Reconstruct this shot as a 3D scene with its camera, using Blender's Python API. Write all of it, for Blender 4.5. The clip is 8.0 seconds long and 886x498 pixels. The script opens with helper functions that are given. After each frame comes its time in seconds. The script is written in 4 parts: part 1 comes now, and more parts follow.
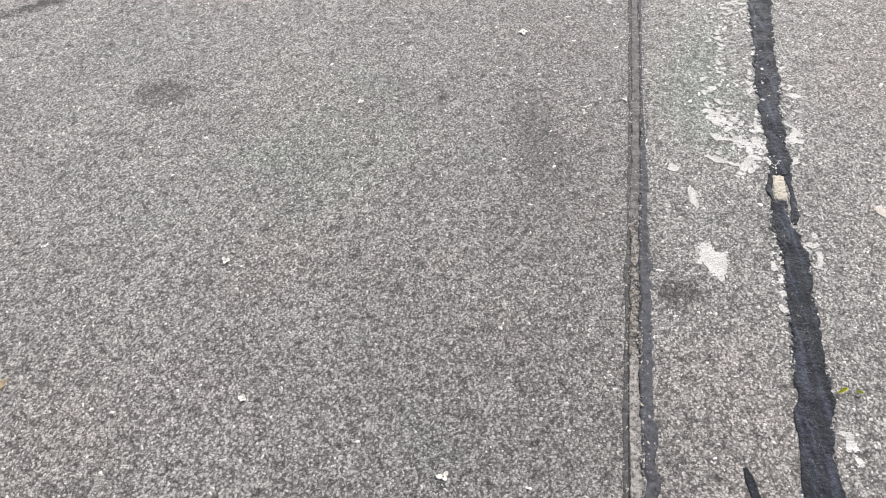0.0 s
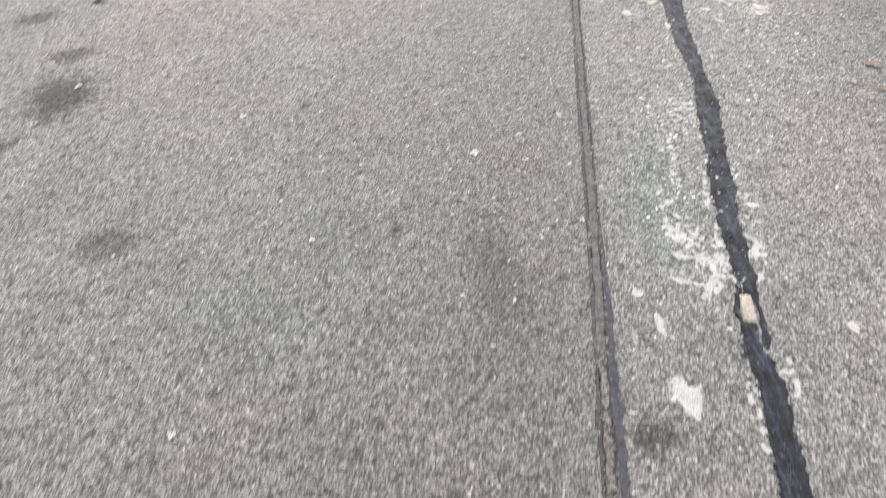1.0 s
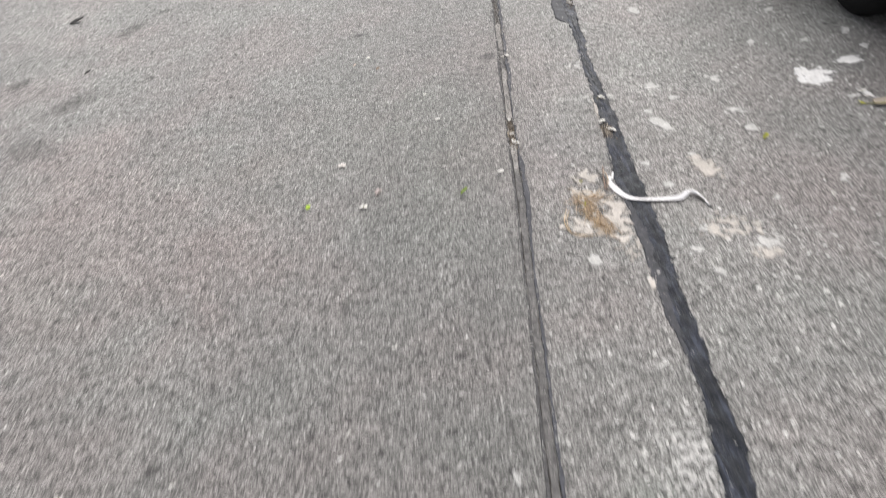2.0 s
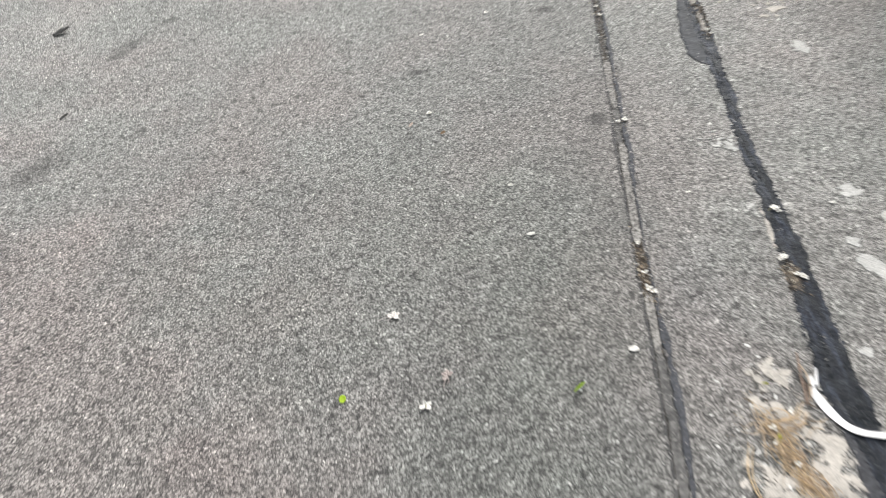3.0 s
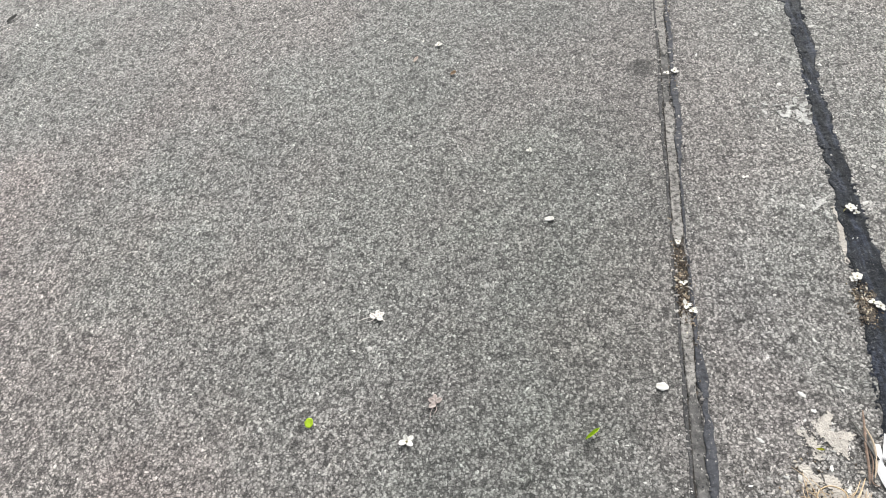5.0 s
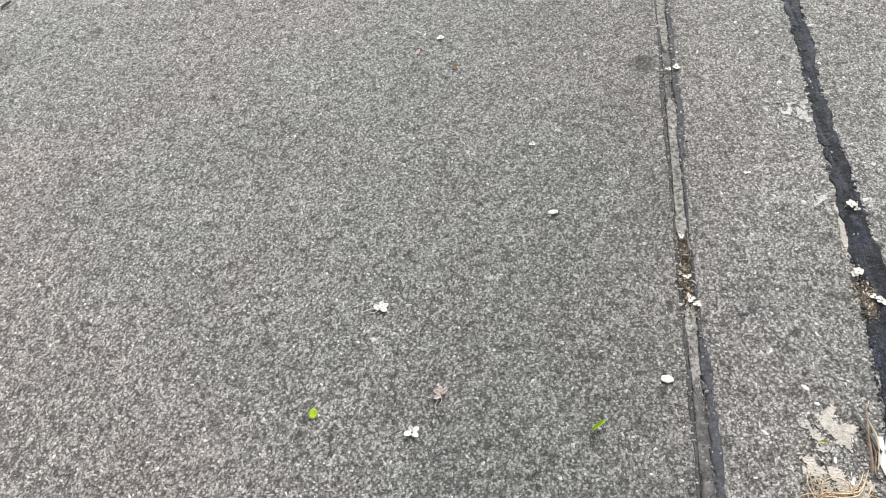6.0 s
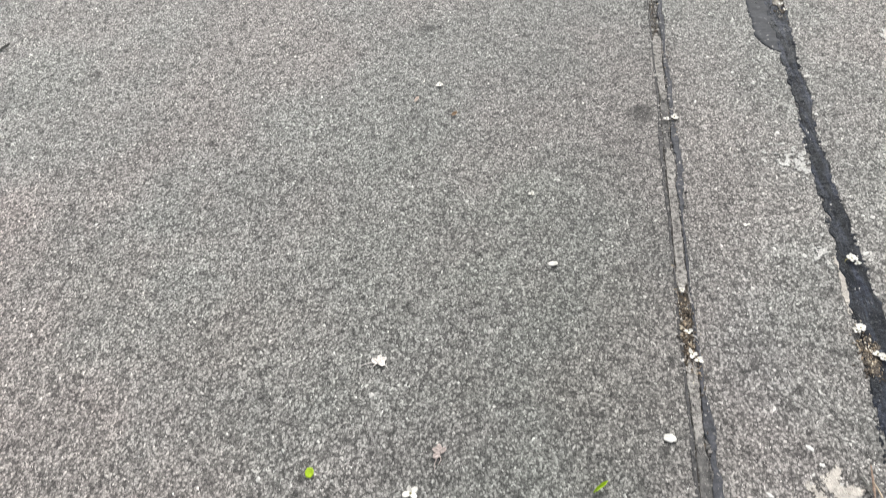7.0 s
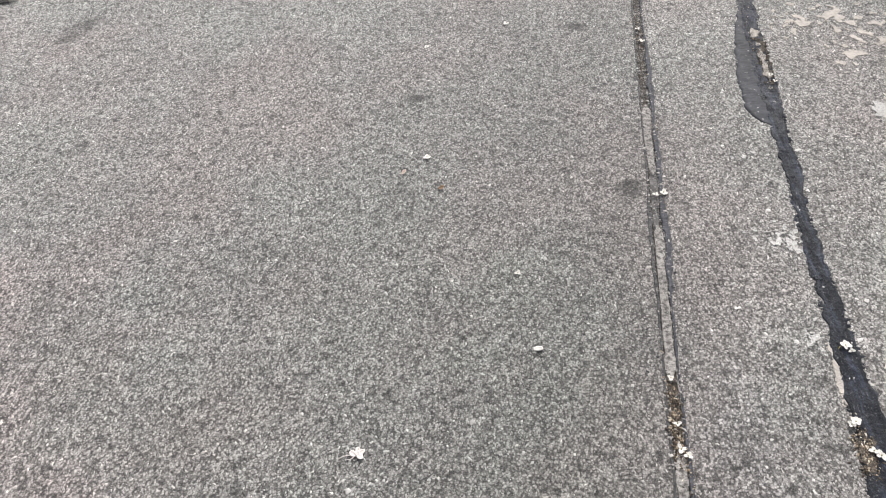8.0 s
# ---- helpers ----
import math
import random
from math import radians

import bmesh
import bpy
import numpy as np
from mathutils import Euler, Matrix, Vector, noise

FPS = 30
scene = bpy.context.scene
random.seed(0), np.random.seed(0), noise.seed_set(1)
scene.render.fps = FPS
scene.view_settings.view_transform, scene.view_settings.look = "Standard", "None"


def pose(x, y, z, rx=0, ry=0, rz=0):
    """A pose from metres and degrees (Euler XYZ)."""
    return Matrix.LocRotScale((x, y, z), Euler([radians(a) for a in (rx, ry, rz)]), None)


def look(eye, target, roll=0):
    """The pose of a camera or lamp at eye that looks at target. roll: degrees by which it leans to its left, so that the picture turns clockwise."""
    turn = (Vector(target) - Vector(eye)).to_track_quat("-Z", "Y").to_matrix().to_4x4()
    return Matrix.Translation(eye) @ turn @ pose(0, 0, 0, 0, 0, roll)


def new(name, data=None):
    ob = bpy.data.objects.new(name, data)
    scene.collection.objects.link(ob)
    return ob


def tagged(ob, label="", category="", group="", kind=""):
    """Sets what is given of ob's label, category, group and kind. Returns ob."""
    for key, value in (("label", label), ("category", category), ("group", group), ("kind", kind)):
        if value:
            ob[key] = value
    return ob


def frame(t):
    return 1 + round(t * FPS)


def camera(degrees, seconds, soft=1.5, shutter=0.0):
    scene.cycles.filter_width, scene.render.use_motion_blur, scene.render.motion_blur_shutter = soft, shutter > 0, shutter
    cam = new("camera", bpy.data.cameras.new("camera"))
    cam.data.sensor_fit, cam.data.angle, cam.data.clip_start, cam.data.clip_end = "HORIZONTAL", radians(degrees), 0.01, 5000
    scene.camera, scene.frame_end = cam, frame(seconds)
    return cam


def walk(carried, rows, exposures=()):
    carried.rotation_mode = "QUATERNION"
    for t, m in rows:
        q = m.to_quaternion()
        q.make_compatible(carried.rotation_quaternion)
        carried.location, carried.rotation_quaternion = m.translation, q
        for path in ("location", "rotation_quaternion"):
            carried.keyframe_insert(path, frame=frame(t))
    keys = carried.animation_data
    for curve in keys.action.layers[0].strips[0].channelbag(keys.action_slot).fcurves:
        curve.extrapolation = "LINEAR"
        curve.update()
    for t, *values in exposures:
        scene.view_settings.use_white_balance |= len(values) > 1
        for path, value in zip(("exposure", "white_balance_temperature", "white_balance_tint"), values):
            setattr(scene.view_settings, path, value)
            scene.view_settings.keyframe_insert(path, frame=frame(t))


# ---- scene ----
cam = camera(63.0, 8.0, 0.9, 0.45)
PATH = [
    (0, (0.202, 0.211, 1.298), (0.088, 1.517, -0.212), -3.2),
    (0.5, (0.208, 0.223, 1.308), (0.107, 1.562, -0.174), -3.7),
    (1, (0.258, 0.404, 1.364), (0.206, 1.847, -0.02), -5.3),
    (1.2, (0.291, 0.532, 1.385), (0.264, 2.0, 0.027), -5.7),
    (1.4, (0.363, 0.749, 1.395), (0.356, 2.248, 0.072), -6.3),
    (1.5, (0.405, 0.886, 1.411), (0.41, 2.397, 0.101), -6.6),
    (2, (0.484, 1.525, 1.465), (0.527, 3.054, 0.177), -7.5),
    (2.2, (0.497, 1.755, 1.47), (0.537, 3.29, 0.188), -7.7),
    (3.3, (0.438, 2.833, 1.357), (0.304, 4.175, -0.12), -9.9),
    (3.5, (0.45, 2.913, 1.331), (0.305, 4.2, -0.193), -9.7),
    (4, (0.49, 3.018, 1.317), (0.329, 4.213, -0.279), -9.4),
    (4.5, (0.498, 3.04, 1.321), (0.33, 4.213, -0.29), -9.8),
    (6, (0.443, 3.024, 1.31), (0.327, 4.195, -0.307), -7.1),
    (6.5, (0.433, 3.038, 1.305), (0.332, 4.232, -0.297), -6.2),
    (7, (0.432, 3.075, 1.332), (0.337, 4.307, -0.24), -5.8),
    (7.5, (0.46, 3.154, 1.37), (0.368, 4.431, -0.167), -5.6),
    (8, (0.482, 3.178, 1.368), (0.38, 4.488, -0.139), -5.7),
]
EXPOSURES = [(0.0, 0.66, 6500, 12), (0.6, 0.66, 6500, 12), (1.0, 0.68, 6500, 12), (1.5, 0.56, 6500, 12), (2.0, 0.52, 6500, 12), (2.2, 0.50, 6490, 9.5), (3.3, 0.60, 6480, 8), (6.5, 0.62, 6480, 8),
             (7.2, 0.67, 6500, 9.5), (7.6, 0.66, 6500, 12), (8.0, 0.61, 6500, 12)]
walk(cam, [(t, look(eye, target, roll)) for t, eye, target, roll in PATH], EXPOSURES)


# ---- light: an overcast day ----
world = bpy.data.worlds.new("sky")
scene.world = world
world.use_nodes = True
wn, wl = world.node_tree.nodes, world.node_tree.links
sky = wn.new("ShaderNodeTexSky")
sky.sky_type, sky.sun_disc = "NISHITA", False
sky.sun_elevation, sky.sun_rotation = radians(40), radians(16)
sky.air_density, sky.dust_density = 1.0, 3.0
veil = wn.new("ShaderNodeHueSaturation")
veil.inputs["Saturation"].default_value = 0.22
wl.new(sky.outputs[0], veil.inputs["Color"])
wl.new(veil.outputs[0], wn["Background"].inputs["Color"])
wn["Background"].inputs["Strength"].default_value = 0.15
sun = new("sun", bpy.data.lights.new("sun", "SUN"))
sun.data.energy, sun.data.angle, sun.data.color = 2.0, radians(40), (1.0, 0.96, 0.9)
sun.matrix_world = look((2.2, 10.5, 6.6), (0, 3, 0))


# ---- materials ----
def material(name):
    m = bpy.data.materials.new(name)
    m.use_nodes = True
    return m, m.node_tree.nodes, m.node_tree.links, m.node_tree.nodes["Principled BSDF"]


def ramp(nodes, links, source, stops):
    r = nodes.new("ShaderNodeValToRGB")
    while len(r.color_ramp.elements) < len(stops):
        r.color_ramp.elements.new(0.5)
    for e, (at, c) in zip(r.color_ramp.elements, stops):
        e.position = at
        e.color = (*c, 1) if isinstance(c, tuple) else (c, c, c, 1)
    links.new(source, r.inputs[0])
    return r.outputs[0]


def place(nodes):
    return nodes.new("ShaderNodeNewGeometry").outputs["Position"]


def noise_tex(nodes, links, at, scale, detail=2.0, rough=0.5):
    n = nodes.new("ShaderNodeTexNoise")
    n.inputs["Scale"].default_value, n.inputs["Detail"].default_value, n.inputs["Roughness"].default_value = scale, detail, rough
    links.new(at, n.inputs["Vector"])
    return n.outputs["Fac"]


def mixed(nodes, links, kind, fac, a, b):
    n = nodes.new("ShaderNodeMix")
    n.data_type, n.blend_type = "RGBA", kind
    for socket, v in ((n.inputs[0], fac), (n.inputs[6], a), (n.inputs[7], b)):
        if isinstance(v, (int, float)):
            socket.default_value = v
        elif isinstance(v, tuple):
            socket.default_value = (*v, 1)
        else:
            links.new(v, socket)
    return n.outputs[2]


def maths(nodes, links, op, a, b=0.0):
    n = nodes.new("ShaderNodeMath")
    n.operation = op
    n.inputs[2].default_value = 0.5
    for socket, v in zip(n.inputs, (a, b)):
        if isinstance(v, (int, float)):
            socket.default_value = v
        else:
            links.new(v, socket)
    return n.outputs[0]


def bumped(nodes, links, bsdf, height, strength, distance):
    b = nodes.new("ShaderNodeBump")
    b.inputs["Strength"].default_value, b.inputs["Distance"].default_value = strength, distance
    links.new(height, b.inputs["Height"])
    links.new(b.outputs[0], bsdf.inputs["Normal"])


# oil and dirt stains in the asphalt: x, y, half length along x and y, turn in degrees, depth; below zero it is only a
# paler patch
STAINS = [(-2.25, 4.6, 0.85, 3.0, -7, -0.08), (-1.20, 2.78, 0.18, 0.23, 18, 0.42), (-1.27, 3.11, 0.12, 0.09, 10, 0.26), (-1.55, 3.48, 0.14, 0.08, 15, 0.24),
          (-0.755, 1.94, 0.13, 0.09, 5, 0.21), (0.635, 1.215, 0.065, 0.055, 0, 0.3), (0.0, 1.215, 0.035, 0.02, 10, 0.16),
          (0.076, 1.916, 0.03, 0.02, 0, 0.35), (-0.935, 5.475, 0.17, 0.07, 62, 0.20), (-1.35, 5.7, 0.4, 0.5, 0, -0.07), (-0.80, 5.70, 0.06, 0.04, 20, 0.2), (-1.37, 4.97, 0.08, 0.06, 40, 0.22), (-1.03, 4.68, 0.16, 0.09, 55, 0.17), (-1.1, 4.3, 0.13, 0.16, 70, 0.15),
          (-1.36, 2.44, 0.22, 0.045, 35, 0.3), (0.88, 4.55, 0.05, 0.045, 0, 0.3), (0.30, 4.985, 0.05, 0.025, 0, 0.24), (0.83, 5.33, 0.05, 0.03, 0, 0.3),
          (-0.705, 4.84, 0.035, 0.03, 0, 0.16), (-0.257, 2.601, 0.026, 0.022, 0, 0.24), (0.535, 2.399, 0.024, 0.022, 0, 0.22), (0.535, 2.816, 0.022, 0.02, 0, 0.24), (0.34, 1.75, 0.10, 0.35, 8, 0.12), (0.98, 3.0, 0.10, 0.06, 0, 0.06)]


# faint tints of the ground: x, y, half length along x and y, turn, colour
TINTS = [(0.83, 2.0, 0.15, 0.42, -7, (0.935, 1.02, 0.96)), (-0.75, 3.6, 1.0, 0.85, 0, (1.10, 1.035, 1.03)), (0.60, 3.9, 0.3, 0.7, -7, (0.965, 1.0, 0.975)), (-0.22, 1.75, 0.35, 0.4, 20, (0.95, 1.015, 0.975)),
         (0.25, 4.15, 0.45, 0.5, 0, (0.986, 1.003, 0.987)), (0.98, 3.75, 0.12, 0.3, 0, (1.0, 0.99, 1.005)), (-1.0, 5.0, 0.6, 0.8, 0, (1.07, 1.06, 1.06)), (1.45, 4.2, 0.3, 0.9, -7, (1.07, 1.065, 1.065)), (1.6, 3.4, 0.5, 0.7, 0, (1.02, 0.99, 0.99)), (-0.3, 0.95, 0.3, 0.2, 0, (1.0, 0.995, 1.01))]


# tone across the lane: (metres from the joint / 4 + 0.5, tone / 1.25); the last two stops paint in the car's shade
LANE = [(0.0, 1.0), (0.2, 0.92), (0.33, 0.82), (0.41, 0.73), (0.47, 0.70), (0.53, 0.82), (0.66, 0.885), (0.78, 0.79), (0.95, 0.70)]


def stained_and_shaded(nodes, links, colour):
    """Brown and greenish zones, the stains, and the painted shade of clefts and of the car, over an asphalt colour."""
    at = place(nodes)
    zone = ramp(nodes, links, noise_tex(nodes, links, at, 1.7, 3.0, 0.55), [(0.38, (1.03, 0.99, 0.975)), (0.5, (1.0, 1.0, 0.985)), (0.62, (0.97, 1.0, 0.975))])
    colour = mixed(nodes, links, "MULTIPLY", 1.0, colour, zone)
    tone = ramp(nodes, links, noise_tex(nodes, links, at, 4.5, 4.0, 0.6), [(0.3, 0.88), (0.7, 1.08)])
    # random dark spots: the shade in small clefts, put into the colour
    cleft_shade = ramp(nodes, links, noise_tex(nodes, links, at, 34.0, 3.0, 0.6), [(0.34, 0.45), (0.43, 0.93), (0.7, 1.11)])
    tone = mixed(nodes, links, "MULTIPLY", 1.0, tone, cleft_shade)
    colour = mixed(nodes, links, "MULTIPLY", 1.0, colour, tone)
    # darker left of the sawn joint, paler towards the lane's middle and right of the joint; the parked car's shade is
    # painted in at the far right
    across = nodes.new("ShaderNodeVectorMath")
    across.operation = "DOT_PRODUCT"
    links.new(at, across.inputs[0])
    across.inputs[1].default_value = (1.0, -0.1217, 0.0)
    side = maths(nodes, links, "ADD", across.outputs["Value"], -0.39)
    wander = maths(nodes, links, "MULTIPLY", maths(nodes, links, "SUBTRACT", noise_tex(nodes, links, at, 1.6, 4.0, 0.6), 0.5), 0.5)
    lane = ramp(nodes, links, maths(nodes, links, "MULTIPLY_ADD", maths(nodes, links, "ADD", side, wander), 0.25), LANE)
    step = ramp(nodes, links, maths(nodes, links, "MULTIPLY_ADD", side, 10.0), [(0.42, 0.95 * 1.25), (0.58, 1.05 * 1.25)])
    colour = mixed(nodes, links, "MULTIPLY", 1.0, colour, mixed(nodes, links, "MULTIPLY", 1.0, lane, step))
    ragged = maths(nodes, links, "ADD", maths(nodes, links, "MULTIPLY", noise_tex(nodes, links, at, 17.0, 4.0, 0.7), 0.7),
                   maths(nodes, links, "MULTIPLY", noise_tex(nodes, links, at, 95.0, 3.0, 0.6), 0.65))
    broad = noise_tex(nodes, links, at, 5.0, 3.0, 0.6)
    wear = None
    for x, y, rx, ry, turn, depth in STAINS:
        m = nodes.new("ShaderNodeMapping")
        m.vector_type = "TEXTURE"
        m.inputs["Location"].default_value = (x, y, 0)
        m.inputs["Rotation"].default_value = (0, 0, radians(turn))
        m.inputs["Scale"].default_value = (rx, ry, 1)
        links.new(at, m.inputs["Vector"])
        length = nodes.new("ShaderNodeVectorMath")
        length.operation = "LENGTH"
        links.new(m.outputs[0], length.inputs[0])
        d = maths(nodes, links, "ADD", length.outputs["Value"], maths(nodes, links, "MULTIPLY", maths(nodes, links, "SUBTRACT", ragged, 0.36), 1.9))
        near = nodes.new("ShaderNodeMapRange")
        near.interpolation_type = "SMOOTHSTEP"
        near.inputs["From Min"].default_value, near.inputs["From Max"].default_value = 0.95, 1.6
        near.inputs["To Min"].default_value, near.inputs["To Max"].default_value = 1.0 - min(0.72, 2.3 * depth), 1.0
        links.new(d, near.inputs["Value"])
        wear = near.outputs[0] if wear is None else maths(nodes, links, "MULTIPLY", wear, near.outputs[0])
    colour = mixed(nodes, links, "MULTIPLY", 1.0, colour, wear)
    for x, y, rx, ry, turn, tint in TINTS:
        m = nodes.new("ShaderNodeMapping")
        m.vector_type = "TEXTURE"
        m.inputs["Location"].default_value = (x, y, 0)
        m.inputs["Rotation"].default_value = (0, 0, radians(turn))
        m.inputs["Scale"].default_value = (rx, ry, 1)
        links.new(at, m.inputs["Vector"])
        length = nodes.new("ShaderNodeVectorMath")
        length.operation = "LENGTH"
        links.new(m.outputs[0], length.inputs[0])
        d = maths(nodes, links, "ADD", length.outputs["Value"], maths(nodes, links, "MULTIPLY", broad, 1.4))
        near = nodes.new("ShaderNodeMapRange")
        near.interpolation_type = "SMOOTHSTEP"
        near.inputs["From Min"].default_value, near.inputs["From Max"].default_value = 0.9, 1.8
        near.inputs["To Min"].default_value, near.inputs["To Max"].default_value = 1.0, 0.0
        links.new(d, near.inputs["Value"])
        colour = mixed(nodes, links, "MULTIPLY", near.outputs[0], colour, tint)
    return colour


def asphalt():
    m, n, l, b = material("aged_asphalt")
    at = place(n)
    bend = n.new("ShaderNodeTexNoise")
    bend.inputs["Scale"].default_value = 260
    l.new(at, bend.inputs["Vector"])
    warp = n.new("ShaderNodeVectorMath")
    warp.operation = "MULTIPLY_ADD"
    l.new(bend.outputs["Color"], warp.inputs[0])
    warp.inputs[1].default_value = (0.005, 0.005, 0.005)
    l.new(at, warp.inputs[2])
    v = n.new("ShaderNodeTexVoronoi")
    v.inputs["Scale"].default_value = 200
    l.new(warp.outputs[0], v.inputs["Vector"])
    grey = n.new("ShaderNodeRGBToBW")
    l.new(v.outputs["Color"], grey.inputs[0])
    chips = ramp(n, l, grey.outputs[0], [(0.22, (0.10, 0.097, 0.093)), (0.5, (0.245, 0.237, 0.228)), (0.74, (0.46, 0.447, 0.43))])
    binder = ramp(n, l, v.outputs["Distance"], [(0.3, 1.0), (0.68, 0.4)])
    colour = mixed(n, l, "MULTIPLY", 1.0, chips, binder)
    fine = ramp(n, l, noise_tex(n, l, at, 700, 3.0, 0.7), [(0.3, 0.86), (0.7, 1.13)])
    l.new(stained_and_shaded(n, l, mixed(n, l, "MULTIPLY", 1.0, colour, fine)), b.inputs["Base Color"])
    b.inputs["Roughness"].default_value = 0.65
    bumped(n, l, b, noise_tex(n, l, at, 330, 4.0, 0.7), 0.9, 0.004)
    return m


def aggregate():
    m, n, l, b = material("asphalt_chippings")
    island = n.new("ShaderNodeNewGeometry").outputs["Random Per Island"]
    c = ramp(n, l, island, [(0.0, (0.10, 0.097, 0.093)), (0.25, (0.205, 0.198, 0.191)), (0.6, (0.33, 0.321, 0.309)), (0.88, (0.475, 0.463, 0.446)), (0.985, (0.64, 0.63, 0.61))])
    fine = ramp(n, l, noise_tex(n, l, place(n), 420, 2.0, 0.6), [(0.3, 0.82), (0.7, 1.15)])
    l.new(stained_and_shaded(n, l, mixed(n, l, "MULTIPLY", 1.0, c, fine)), b.inputs["Base Color"])
    b.inputs["Roughness"].default_value = 0.58
    return m


def rough_plain(name, dark, light, scale, rough=0.8, bump=0.4, distance=0.002, spread=(0.35, 0.65), fleck=None):
    m, n, l, b = material(name)
    at = place(n)
    c = ramp(n, l, noise_tex(n, l, at, scale, 6.0, 0.65), [(spread[0], dark), (spread[1], light)])
    c = mixed(n, l, "MULTIPLY", 1.0, c, ramp(n, l, noise_tex(n, l, at, scale * 0.12, 2.0), [(0.3, 0.82), (0.7, 1.12)]))
    if fleck:
        c = mixed(n, l, "MIX", ramp(n, l, noise_tex(n, l, at, scale * 2.0, 3.0, 0.7), [(0.62, 0.0), (0.72, 0.8)]), c, fleck)
    l.new(c, b.inputs["Base Color"])
    b.inputs["Roughness"].default_value = rough
    bumped(n, l, b, noise_tex(n, l, at, scale * 1.5, 5.0, 0.7), bump, distance)
    return m


def varied(name, stops, rough=0.7):
    """Colours picked piece by piece."""
    m, n, l, b = material(name)
    c = ramp(n, l, n.new("ShaderNodeNewGeometry").outputs["Random Per Island"], stops)
    c = mixed(n, l, "MULTIPLY", 1.0, c, ramp(n, l, noise_tex(n, l, place(n), 300, 3.0), [(0.3, 0.8), (0.7, 1.1)]))
    l.new(c, b.inputs["Base Color"])
    b.inputs["Roughness"].default_value = rough
    return m


ASPHALT, CHIPS = asphalt(), aggregate()


def bitumen():
    m, n, l, b = material("bitumen_sealant")
    at = place(n)
    c = ramp(n, l, noise_tex(n, l, at, 120, 5.0, 0.65), [(0.35, (0.005, 0.0056, 0.0085)), (0.65, (0.019, 0.0215, 0.031))])
    drawn = n.new("ShaderNodeMapping")
    drawn.inputs["Rotation"].default_value, drawn.inputs["Scale"].default_value = (0, 0, radians(8)), (1.0, 0.13, 1.0)
    l.new(at, drawn.inputs["Vector"])
    # drawn-out streaks: worn bitumen, its lighter sheen also put into the colour
    worn = ramp(n, l, noise_tex(n, l, drawn.outputs[0], 62, 4.0, 0.6), [(0.38, 0.4), (0.5, 1.0), (0.66, 3.4)])
    c = mixed(n, l, "MULTIPLY", 1.0, c, worn)
    dust = maths(n, l, "MULTIPLY", ramp(n, l, noise_tex(n, l, at, 240, 3.0, 0.6), [(0.60, 0.0), (0.68, 1.0)]), ramp(n, l, noise_tex(n, l, at, 30, 3.0, 0.6), [(0.42, 0.08), (0.62, 0.9)]))
    l.new(mixed(n, l, "MIX", dust, c, (0.17, 0.165, 0.162)), b.inputs["Base Color"])
    l.new(ramp(n, l, noise_tex(n, l, at, 22, 3.0), [(0.35, 0.8), (0.65, 0.48)]), b.inputs["Roughness"])
    b.inputs["Specular IOR Level"].default_value = 0.4
    b.inputs["Specular Tint"].default_value = (0.86, 0.93, 1.0, 1)
    bumped(n, l, b, noise_tex(n, l, at, 95, 6.0, 0.7), 1.0, 0.007)
    return m


TAR = bitumen()
BLUE_TAR = rough_plain("grey_joint_sealant", (0.03, 0.032, 0.039), (0.085, 0.088, 0.101), 70, 0.85, 0.7, 0.003, fleck=(0.16, 0.16, 0.165))
LOBE_TAR = rough_plain("smooth_grey_sealant", (0.024, 0.026, 0.032), (0.052, 0.056, 0.066), 40, 0.8, 0.4, 0.002, fleck=(0.13, 0.13, 0.135))
FADED_TAR = rough_plain("faded_bitumen", (0.032, 0.033, 0.038), (0.072, 0.073, 0.082), 60, 0.85, 0.9, 0.004, fleck=(0.12, 0.119, 0.122))
OLD_TAR = rough_plain("weathered_bitumen", (0.03, 0.03, 0.033), (0.10, 0.097, 0.096), 80, 0.85, 0.8, 0.003, fleck=(0.26, 0.25, 0.235))
FILLER = rough_plain("dusty_joint_filler", (0.09, 0.085, 0.08), (0.39, 0.37, 0.347), 95, 0.9, 1.0, 0.006, (0.38, 0.56), fleck=(0.05, 0.046, 0.042))
FILLED = rough_plain("mottled_joint_filler", (0.035, 0.033, 0.031), (0.33, 0.305, 0.275), 60, 0.9, 0.9, 0.004, (0.42, 0.6))
FILLED_DARK = rough_plain("tarry_joint_filler", (0.05, 0.049, 0.048), (0.17, 0.163, 0.158), 45, 0.8, 0.8, 0.003, (0.35, 0.65), fleck=(0.3, 0.285, 0.265))
SOIL = rough_plain("joint_dirt", (0.05, 0.042, 0.035), (0.16, 0.135, 0.11), 90, 0.95, 0.9, 0.003)
PAINT = rough_plain("worn_white_paint", (0.31, 0.304, 0.291), (0.57, 0.56, 0.538), 190, 0.75, 0.6, 0.0015, (0.32, 0.58), fleck=(0.27, 0.264, 0.25))
BRIGHT_PAINT = rough_plain("bright_white_paint", (0.58, 0.57, 0.55), (0.80, 0.79, 0.77), 150, 0.7, 0.5, 0.0015, (0.3, 0.55), fleck=(0.4, 0.39, 0.375))
CREAM = rough_plain("cream_spill", (0.37, 0.34, 0.308), (0.56, 0.518, 0.468), 110, 0.8, 0.6, 0.0015, (0.3, 0.6), fleck=(0.22, 0.2, 0.18))
MORTAR = rough_plain("cream_mortar", (0.33, 0.29, 0.23), (0.56, 0.52, 0.45), 120, 0.85, 0.7, 0.002, fleck=(0.45, 0.33, 0.12))
FLECKS = varied("pale_flecks", [(0.0, (0.36, 0.35, 0.33)), (0.6, (0.58, 0.565, 0.54)), (1.0, (0.76, 0.75, 0.72))])
